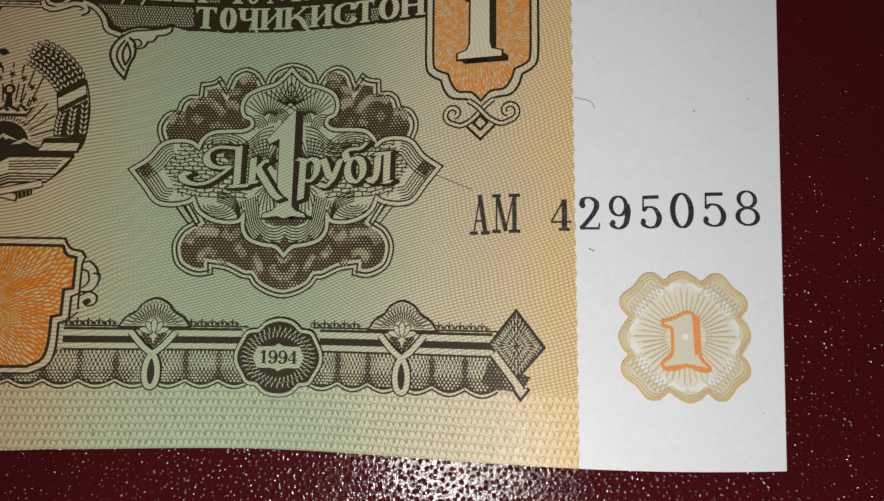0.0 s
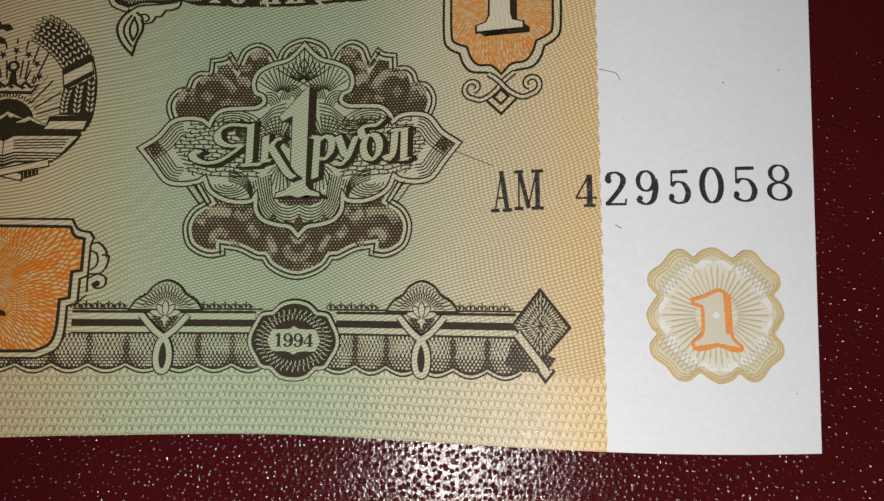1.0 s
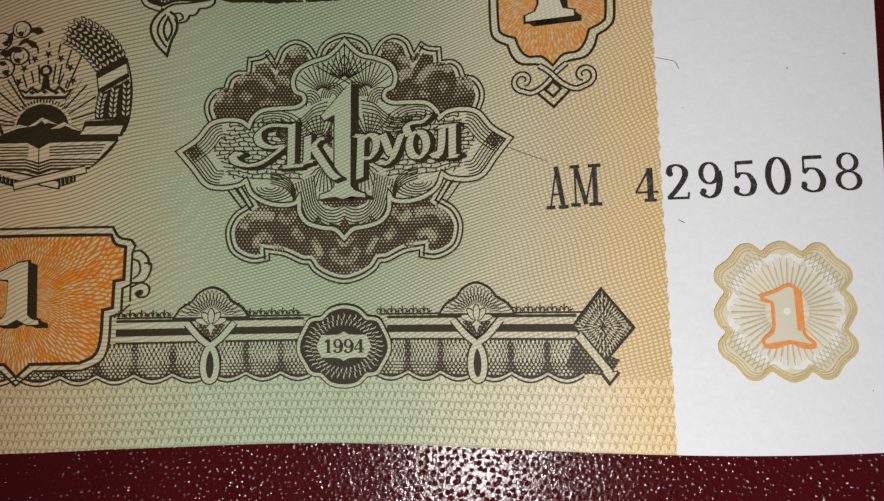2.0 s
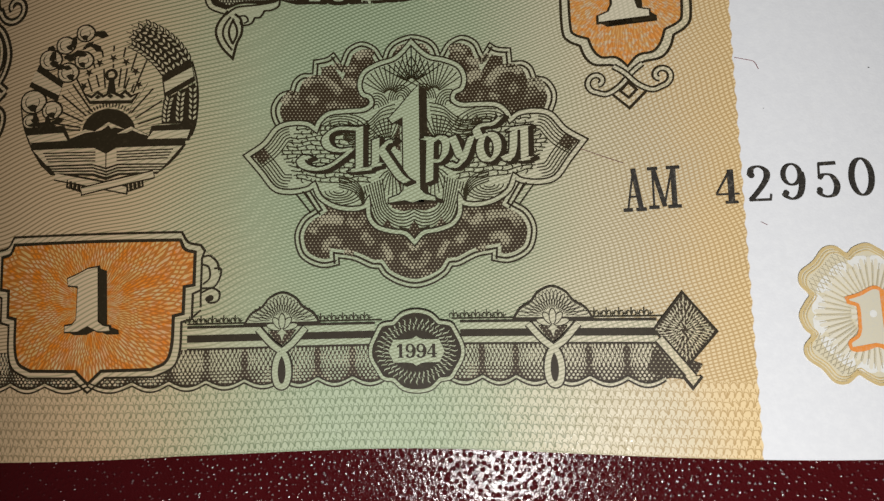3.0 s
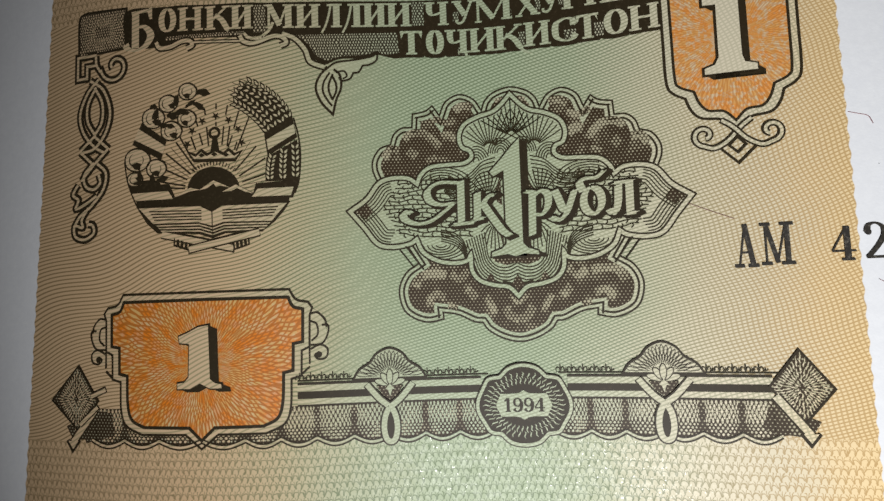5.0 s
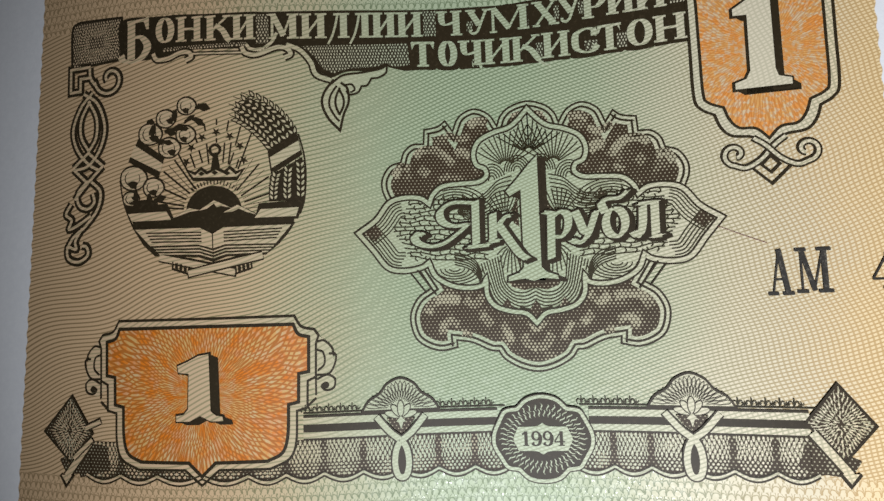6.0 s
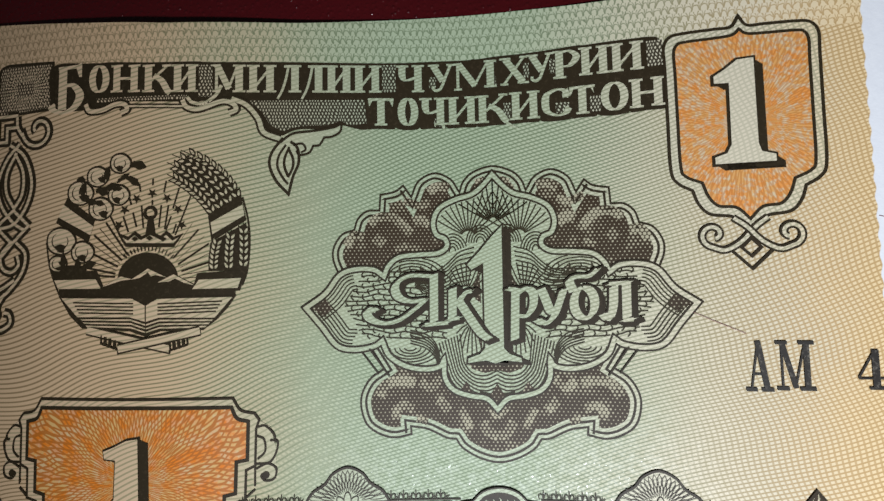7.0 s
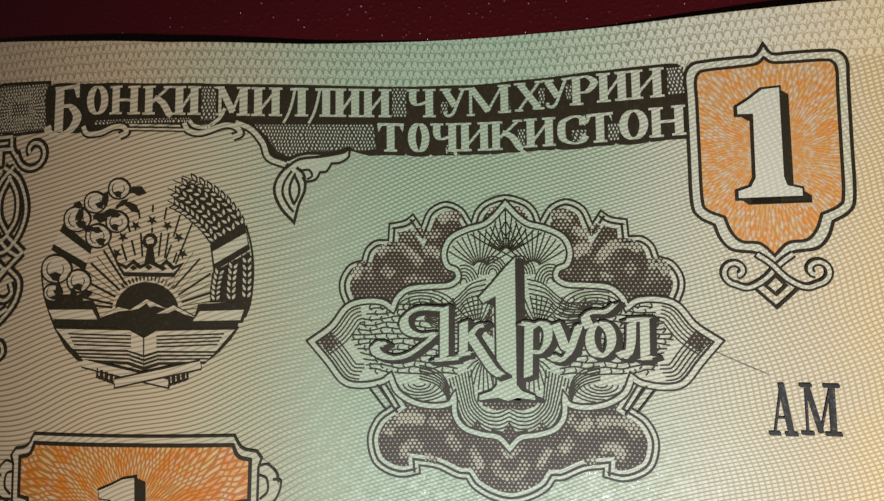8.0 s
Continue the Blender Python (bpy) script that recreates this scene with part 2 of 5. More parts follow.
def leather_sheet():
    near = 0.085
    far = np.array([3.0, 8.0, 20.0, 50.0, 120.0, 260.0, 500.0])
    fine_low, fine_high = np.arange(-42, -26.5, near), np.arange(24.0, 36, near)
    rows_left = np.concatenate([-42 - far[::-1], fine_low, np.arange(-26.4, 23.9, 0.6), fine_high, 36 + far])
    rows_right = np.concatenate([-42 - far[::-1], fine_low, np.arange(-26.4, 23.9, near), fine_high, 36 + far])
    blocks = [(np.concatenate([-46 - far[::-1], np.arange(-46, 62, near), [62.0]]), rows_left), (np.concatenate([np.arange(62, 82, near), 82 + far]), rows_right)]
    verts, faces, base = [], [], 0
    for xs, ys in blocks:
        X, Y = np.meshgrid(xs, ys)
        Z = grain_height(X, Y)
        verts.append(np.stack([X, Y, Z], -1).reshape(-1, 3) * UNIT)
        w, h = len(xs), len(ys)
        k = base + (np.arange(h - 1)[:, None] * w + np.arange(w - 1)[None]).ravel()
        faces.append(np.stack([k, k + 1, k + w + 1, k + w], 1))
        base += w * h
    v, quads = np.concatenate(verts), np.concatenate(faces)
    me = bpy.data.meshes.new("leather_surface")
    me.vertices.add(len(v)), me.loops.add(quads.size), me.polygons.add(len(quads))
    me.vertices.foreach_set("co", v.ravel())
    me.loops.foreach_set("vertex_index", quads.ravel())
    me.polygons.foreach_set("loop_start", np.arange(0, quads.size, 4))
    me.polygons.foreach_set("use_smooth", np.ones(len(quads), bool))
    me.update(calc_edges=True)
    me.materials.append(LEATHER)
    return tagged(new("leather_surface", me), "dark oxblood red pebbled leather surface with glossy grain", "leather", kind="structure")


leather_sheet()


# ---- drawing tools ----
def curve(points, closed=False, n=6):
    """A smooth line through the points; a third value 1 marks a sharp corner."""
    pts = list(points)
    if closed:
        first = next((i for i, p in enumerate(pts) if len(p) > 2), None)
        pts = pts[first:] + pts[:first + 1] if first is not None else pts[-1:] + pts + pts[:2]
    runs, run = [], [pts[0]]
    for p in pts[1:]:
        run.append(p)
        if len(p) > 2:
            runs.append(run)
            run = [p]
    if len(run) > 1:
        runs.append(run)
    out = []
    for run in runs:
        q = [Vector(p[:2]) for p in run]
        loop = closed and len(runs) == 1 and len(points[0]) == 2
        e = [2 * q[0] - q[1]] + q + [2 * q[-1] - q[-2]]
        for i in range(1, len(e) - 2):
            if loop and i in (1, len(e) - 3):
                continue
            for k in range(n):
                t = k / n
                a, b, c, d = e[i - 1:i + 3]
                out.append(0.5 * (2 * b + (c - a) * t + (2 * a - 5 * b + 4 * c - d) * t * t + (3 * b - a - 3 * c + d) * t ** 3))
        if run is runs[-1] and not closed:
            out.append(q[-1])
    return out


def mirrored(points, axis):
    return [(2 * axis - p[0], *p[1:]) for p in reversed(points)]


def arc(cx, cy, rx, ry, a0, a1, n=24):
    return [Vector((cx + rx * math.cos(radians(a0 + (a1 - a0) * i / n)), cy + ry * math.sin(radians(a0 + (a1 - a0) * i / n)))) for i in range(n + 1)]


def spiral(cx, cy, r0, r1, a0, a1, n=36):
    return [Vector((cx + (r0 + (r1 - r0) * i / n) * math.cos(radians(a0 + (a1 - a0) * i / n)), cy + (r0 + (r1 - r0) * i / n) * math.sin(radians(a0 + (a1 - a0) * i / n)))) for i in range(n + 1)]


def line(*points):
    """Straight runs between the points, cut short enough to lie on the paper."""
    out = []
    for a, b in zip(points, points[1:]):
        a, b = Vector(a), Vector(b)
        n = max(1, int((b - a).length / 1.2))
        out += [a.lerp(b, i / n) for i in range(n)]
    return out + [Vector(points[-1])]


def inside(p, poly):
    hit = False
    for a, b in zip(poly, poly[1:] + poly[:1]):
        if (a[1] > p[1]) != (b[1] > p[1]) and p[0] < (b[0] - a[0]) * (p[1] - a[1]) / (b[1] - a[1]) + a[0]:
            hit = not hit
    return hit


def inset(points, d):
    """The closed outline moved inwards by d (outlines run clockwise)."""
    out, m = [], len(points)
    for i in range(m):
        a, b, c = points[i - 1], points[i], points[(i + 1) % m]
        u, v = (b - a), (c - b)
        if u.length < 1e-6 or v.length < 1e-6:
            continue
        u, v = u.normalized(), v.normalized()
        nn = Vector((u.y + v.y, -u.x - v.x))
        if nn.length < 1e-3:
            continue
        nn.normalize()
        k = max(0.45, nn.dot(Vector((u.y, -u.x))))
        out.append(b + nn * d / k)
    return out


LAYER = 0.012


class Ink:
    """Flat shapes of one ink on one layer of the print."""

    shift = Vector((0, 0))

    def __init__(self):
        self.v, self.f = [], []

    def stroke(self, pts, w, closed=False, taper=False):
        pts = [Vector(p[:2]) for p in pts]
        pts = [p for i, p in enumerate(pts) if i == 0 or (p - pts[i - 1]).length > 1e-4]
        if closed and (pts[0] - pts[-1]).length < 1e-4:
            pts.pop()
        m, base = len(pts), len(self.v)
        if m < 2:
            return self
        for i, p in enumerate(pts):
            a = pts[i - 1] if i or closed else p
            c = pts[(i + 1) % m] if i < m - 1 or closed else p
            u, v = p - a, c - p
            u = u.normalized() if u.length > 1e-6 else v.normalized()
            v = v.normalized() if v.length > 1e-6 else u
            nn = Vector((-u.y - v.y, u.x + v.x))
            nn = nn.normalized() if nn.length > 1e-3 else Vector((-u.y, u.x))
            k = max(0.5, abs(nn.dot(Vector((-u.y, u.x)))))
            half = w * 0.5 * (math.sin(math.pi * (0.08 + 0.84 * i / (m - 1))) if taper else 1)
            self.v += [p + nn * half / k, p - nn * half / k]
        for i in range(m if closed else m - 1):
            a, b = base + 2 * i, base + 2 * ((i + 1) % m)
            self.f.append((a, a + 1, b + 1, b))
        return self

    def modelled(self, pts, thick, thin, closed=False):
        """A stroke that is thick where it runs upright and thin where it runs level."""
        pts = [Vector(p[:2]) for p in pts]
        if closed and (pts[0] - pts[-1]).length < 1e-4:
            pts.pop()
        m, base = len(pts), len(self.v)
        for i, p in enumerate(pts):
            a = pts[i - 1] if i or closed else p
            c = pts[(i + 1) % m] if i < m - 1 or closed else p
            u = (c - a).normalized()
            half = 0.5 * (thin + (thick - thin) * abs(u.y) ** 1.6)
            self.v += [p + Vector((-u.y, u.x)) * half, p - Vector((-u.y, u.x)) * half]
        for i in range(m if closed else m - 1):
            a, b = base + 2 * i, base + 2 * ((i + 1) % m)
            self.f.append((a, a + 1, b + 1, b))
        return self

    def fill(self, pts):
        pts = [Vector((p[0], p[1], 0)) for p in pts]
        base = len(self.v)
        for tri in tessellate_polygon([pts]):
            self.f.append(tuple(base + i for i in tri))
        self.v += [p.xy for p in pts]
        return self

    def disc(self, x, y, r, n=10):
        return self.fill(arc(x, y, r, r, 0, 360 - 360 / n, n - 1))

    def mesh(self, m):
        base = len(self.v)
        self.v += [Vector(p) for p in m[0]]
        self.f += [tuple(base + i for i in t) for t in m[1]]
        return self

    def nib(self, pts, broad=0.9, thin=0.24, grow=0.0, dx=0.0, dy=0.0):
        """A stroke of a slanted broad pen: thick downwards, thin across."""
        pts = [Vector(p[:2]) + Vector((dx, dy)) for p in pts]
        h = Vector((0.5 * broad, 0.18 * broad))
        for a, c in zip(pts, pts[1:]):
            self.fill([a - h, a + h, c + h, c - h] if abs((c - a).cross(h)) > 1e-6 else [a - h, a + h, c + h * 1.01])
        self.stroke(pts, thin + 2 * grow)
        if grow:
            for side in (-1, 1):
                self.stroke([p + h * side for p in pts], 2 * grow)
            for p in (pts[0], pts[-1]):
                self.stroke([p - h * (1 + grow / h.length), p + h * (1 + grow / h.length)], 2 * grow)
        return self

    def lay(self, name, material, layer, parent, label=""):
        bm = bmesh.new()
        vs = [bm.verts.new((p.x + Ink.shift.x, p.y + Ink.shift.y, 0)) for p in self.v]
        for f in self.f:
            if len(set(f)) == len(f):
                try:
                    bm.faces.new([vs[i] for i in f])
                except ValueError:
                    pass
        if self.v:
            lo, hi = min(p.x for p in self.v) + Ink.shift.x, max(p.x for p in self.v) + Ink.shift.x
            if hi - lo > 2.5 and len(self.f) < 4000:
                k = math.ceil(lo / 2.0) * 2.0
                while k < hi:
                    big = [f for f in bm.faces if min(v.co.x for v in f.verts) < k - 1e-5 and max(v.co.x for v in f.verts) > k + 1e-5]
                    geom = set(big)
                    for f in big:
                        geom.update(f.verts), geom.update(f.edges)
                    if big:
                        bmesh.ops.bisect_plane(bm, geom=list(geom), plane_co=(k, 0, 0), plane_no=(1, 0, 0), dist=1e-6)
                    k += 2.0
        for v in bm.verts:
            v.co = (v.co.x * UNIT, v.co.y * UNIT, (float(swell(v.co.x)) + 0.02 + LAYER * layer) * UNIT)
        for f in bm.faces:
            f.normal_update()
            if f.normal.z < 0:
                f.normal_flip()
        return part(name, bm, material, parent, label)


def part(name, bm, material, parent, label=""):
    me = bpy.data.meshes.new(name)
    bm.to_mesh(me)
    bm.free()
    me.materials.append(material)
    ob = new(name, me)
    ob.parent = parent
    return tagged(ob, label)


def serif_letter(ink, ch, x0, x1, base, h, stem=0.6, thin=0.17):
    """One capital letter or figure with thick stems, thin joins and slab serifs; base gives the foot of the line at any x."""
    w = x1 - x0
    P = lambda a, b: Vector((x0 + a * w, base(x0 + a * w) + b * h))
    slab = 0.075 * h

    def rod(a, b, c, d, width):
        ink.stroke(line(P(a, b), P(c, d)), width)

    def serif(a, b, span):
        p = P(a, b)
        ink.stroke([p - Vector((span, 0)), p + Vector((span, 0))], slab)

    def post(a, lo=0.0, hi=1.0, head=True, foot=True, width=stem):
        rod(a, lo, a, hi, width)
        if head:
            serif(a, hi - 0.037, width * 0.5 + 0.09 * h)
        if foot:
            serif(a, lo + 0.037, width * 0.5 + 0.09 * h)

    def bow(points, closed=False, thick=stem, slim=thin):
        ink.modelled([P(*p) for p in curve(points, closed)], thick, slim, closed)

    def oval(a, b, ra, rb, thick=stem):
        ink.modelled([P(a + ra * math.cos(t), b + rb * math.sin(t)) for t in [k * math.tau / 28 for k in range(28)]], thick, thin, True)

    left, right = 0.5 * stem / w + 0.05, 1 - 0.5 * stem / w - 0.05
    if ch == "И":
        post(left), post(right), rod(left + 0.1, 0.24, right - 0.1, 0.76, thin * 1.3)
    elif ch == "Н":
        post(left), post(right), rod(left, 0.5, right, 0.5, thin * 1.4)
    elif ch == "К":
        post(left), rod(left + 0.12, 0.42, 0.84, 0.94, thin * 1.3), serif(0.84, 0.963, 0.16 * h)
        bow([(left + 0.2, 0.6), (0.66, 0.42), (0.88, 0.06), (0.98, -0.04)], False, stem * 0.95, stem * 0.6)
    elif ch == "М":
        post(0.1, width=thin * 1.5), post(right), rod(0.12, 0.97, 0.5, 0.12, stem * 0.85), rod(0.48, 0.1, right - 0.06, 0.95, thin * 1.2)
    elif ch == "Л":
        post(right), rod(0.34, 0.95, right, 0.95, slab * 1.2), bow([(0.52, 0.93), (0.42, 0.5), (0.28, 0.1), (0.08, -0.24)], False, 0.22, 0.14)
    elif ch == "Т":
        post(0.5, head=False), rod(0.03, 0.95, 0.97, 0.95, slab * 1.3)
        for a, b in ((0.06, 0.0), (0.94, 1.0)):
            ink.fill([P(a - 0.05, 0.97), P(a + 0.05, 0.97), P(a + 0.12 * (b * 2 - 1) * -1, 0.9), P(a, 0.68)])
    elif ch in "О0":
        oval(0.5, 0.5, 0.5 - 0.5 * stem / w, 0.5 - 0.5 * thin / h)
    elif ch == "Р":
        post(left), bow([(left, 0.93), (0.6, 0.95), (0.88, 0.72), (0.62, 0.44), (left + 0.05, 0.42)])
    elif ch == "Х":
        rod(0.2, 0.95, 0.8, 0.05, stem), rod(0.82, 0.95, 0.16, 0.05, thin * 1.3)
        serif(0.2, 0.963, 0.2 * h), serif(0.82, 0.963, 0.14 * h), serif(0.8, 0.037, 0.2 * h), serif(0.16, 0.037, 0.14 * h)
    elif ch == "У":
        rod(0.2, 0.95, 0.56, 0.38, stem), serif(0.22, 0.963, 0.2 * h), serif(0.86, 0.963, 0.14 * h)
        bow([(0.86, 0.95), (0.66, 0.5), (0.5, 0.14), (0.34, 0.03), (0.2, 0.1), (0.2, 0.2)], False, thin * 1.5, thin * 1.5)
    elif ch == "Ч":
        post(right), bow([(left, 0.96), (left, 0.62), (left + 0.16, 0.45), (right - 0.05, 0.55)], False, stem * 0.95), serif(left, 0.963, stem * 0.5 + 0.09 * h)
    elif ch == "С":
        bow([(0.86, 0.66), (0.8, 0.88), (0.54, 0.96), (0.2, 0.8), (0.13, 0.5), (0.2, 0.2), (0.52, 0.04), (0.8, 0.1), (0.94, 0.28)])
        ink.fill([P(0.78, 0.92), P(0.92, 0.98), P(0.92, 0.62), P(0.82, 0.66)])
    elif ch == "Б":
        post(0.34, 0.06, 0.97, False, False), rod(0.2, 0.95, 0.86, 0.97, slab), ink.fill([P(0.72, 0.98), P(0.9, 1.06), P(0.9, 0.74), P(0.82, 0.74)])
        bow([(0.34, 0.58), (0.66, 0.56), (0.86, 0.34), (0.7, 0.1), (0.4, 0.0), (0.1, 0.06), (0.0, 0.18)], False, stem, thin * 1.6)
    elif ch == "A":
        rod(0.5, 0.98, 0.14, 0.03, thin), rod(0.48, 0.98, 0.82, 0.03, stem), rod(0.24, 0.33, 0.72, 0.33, thin), serif(0.14, 0.03, 0.1 * h), serif(0.82, 0.03, 0.11 * h)
    elif ch == "M":
        post(0.12, width=thin * 1.1), post(0.85), rod(0.14, 0.97, 0.5, 0.05, stem * 0.9), rod(0.48, 0.05, 0.82, 0.97, thin)
    elif ch == "1":
        post(0.55, head=False), rod(0.55, 0.95, 0.2, 0.8, thin * 1.4)
    elif ch == "2":
        bow([(0.14, 0.72), (0.24, 0.92), (0.52, 0.97), (0.8, 0.86), (0.84, 0.68), (0.66, 0.46), (0.36, 0.22), (0.1, 0.05)]), rod(0.06, 0.05, 0.96, 0.05, thin * 1.3), rod(0.93, 0.04, 0.97, 0.2, thin)
        ink.disc(*P(0.2, 0.74), 0.085 * h)
    elif ch == "4":
        post(0.66, head=False, width=stem), rod(0.64, 0.98, 0.04, 0.3, thin), rod(0.02, 0.28, 1.0, 0.28, thin)
    elif ch == "5":
        rod(0.16, 0.93, 0.86, 0.95, thin * 2.0), rod(0.17, 0.95, 0.15, 0.52, thin)
        bow([(0.15, 0.53), (0.36, 0.64), (0.68, 0.59), (0.86, 0.34), (0.74, 0.1), (0.46, 0.03), (0.2, 0.09), (0.1, 0.2)]), ink.disc(*P(0.15, 0.22), 0.075 * h)
    elif ch == "8":
        oval(0.5, 0.745, 0.33, 0.225, stem * 0.8), oval(0.5, 0.265, 0.40, 0.235, stem * 0.9)
    elif ch == "9":
        oval(0.46, 0.69, 0.33, 0.28, stem * 0.8), bow([(0.82, 0.74), (0.86, 0.5), (0.74, 0.16), (0.46, 0.03), (0.2, 0.1), (0.14, 0.2)]), ink.disc(*P(0.2, 0.2), 0.075 * h)
    return ink


# ---- the banknote ----
note = tagged(new("banknote"), "green and orange one-rouble banknote of 1994 lying slightly warped on leather", "banknote")


def edge_right(y):
    return 65.1 + (y + 28.5) * 0.042


def edge_top(x):
    return float(np.interp(x, (-42, -28, -20, -12, 0, 10, 20, 32, 67), (28.0, 26.75, 26.0, 25.5, 25.42, 25.75, 26.15, 26.3, 26.2)))


def edge_bottom(x):
    return -28.5 - max(0.0, -5 - x) * 0.035


def paper_sheet():
    bm = bmesh.new()
    nx, ny = 110, 12
    grid = [[], []]
    for side, dz in enumerate((0.0, -0.10)):
        for i in range(nx + 1):
            col = []
            for j in range(ny + 1):
                v = j / ny
                x = -42.0 + (edge_right(-28.5 + 54.7 * v) + 42.0) * i / nx
                y = edge_bottom(x) + (edge_top(x) - edge_bottom(x)) * v
                wob = 0.03 * math.sin(y * 0.7 + x * 0.2) if j in (0, ny) or i in (0, nx) else 0
                col.append(bm.verts.new((x * UNIT, (y + wob) * UNIT, (float(swell(x)) + dz) * UNIT)))
            grid[side].append(col)
    t, b = grid
    for i in range(nx):
        for j in range(ny):
            bm.faces.new((t[i][j], t[i + 1][j], t[i + 1][j + 1], t[i][j + 1]))
            bm.faces.new((b[i][j], b[i][j + 1], b[i + 1][j + 1], b[i + 1][j]))
        bm.faces.new((b[i][0], b[i + 1][0], t[i + 1][0], t[i][0]))
        bm.faces.new((t[i][ny], t[i + 1][ny], b[i + 1][ny], b[i][ny]))
    for j in range(ny):
        bm.faces.new((b[0][j + 1], b[0][j], t[0][j], t[0][j + 1]))
        bm.faces.new((t[nx][j + 1], t[nx][j], b[nx][j], b[nx][j + 1]))
    for f in bm.faces:
        f.smooth = len(f.verts) == 4 and abs(f.calc_center_median().z) >= 0
    ob = part("paper", bm, PAPER, note, "thin paper with green ground, orange ends and bare white margins")
    ob.data.set_sharp_from_angle(angle=radians(50))
    return ob


paper_sheet()


def numeral(face, shade, pts, dx, dy, parent, layer, edge=0.16):
    """A figure one: a shaded body behind a bare face with a dark rim."""
    back = Ink()
    steps = 7
    for k in range(steps + 1):
        back.fill([(p[0] + dx * k / steps, p[1] + dy * k / steps) for p in pts])
    back.stroke(pts, edge * 2, True)
    num = back.lay("numeral", shade, layer, parent, "figure one with a dark shadow side")
    Ink().fill(pts).lay("face", face, layer + 9, num)
    return num


# -- medallion in the middle --
AXIS = 17.0
MED_TOP = [(17.0, 12.05), (18.6, 11.6), (19.5, 10.8), (19.9, 9.8, 1), (20.7, 11.0), (22.1, 11.55), (23.5, 10.85), (24.15, 9.45, 1), (24.85, 10.5, 1), (25.6, 9.95),
           (26.85, 9.7, 1), (26.95, 8.3, 1), (28.0, 8.25), (28.8, 7.6), (29.15, 6.6, 1), (30.2, 6.2), (30.9, 5.1), (30.95, 4.0), (30.5, 2.8, 1)]
MED_LOW = [(27.6, -3.9, 1), (26.65, -5.45, 1), (27.95, -6.4), (28.65, -8.0), (28.3, -9.85), (27.3, -10.8), (25.9, -11.25), (24.4, -11.0, 1), (24.45, -10.35, 1), (23.0, -10.6),
           (21.4, -11.35), (20.6, -11.45, 1), (20.0, -12.25), (18.6, -13.05), (17.0, -13.4)]
STRAP_TOP = [(33.25, -0.1, 1), (31.6, 1.1), (30.4, 2.65), (29.1, 3.15), (27.5, 3.1), (26.6, 2.5, 1), (26.2, 3.4), (25.25, 4.15), (23.5, 4.35), (21.9, 4.45), (21.1, 5.0),
             (21.25, 5.7), (22.0, 6.1), (22.25, 7.2), (21.7, 8.4), (20.3, 9.15), (18.9, 9.55), (18.0, 10.2), (17.0, 11.3, 1)]
STRAP_LOW = [(33.25, -0.1, 1), (31.9, -1.75), (30.6, -3.4), (29.1, -3.75), (27.5, -3.5), (26.8, -3.05, 1), (26.2, -4.35), (24.8, -5.25), (23.2, -5.55), (21.9, -5.35),
             (21.5, -4.7, 1), (21.45, -6.3), (20.7, -7.35), (19.3, -7.85), (17.9, -8.1), (17.0, -9.0, 1)]


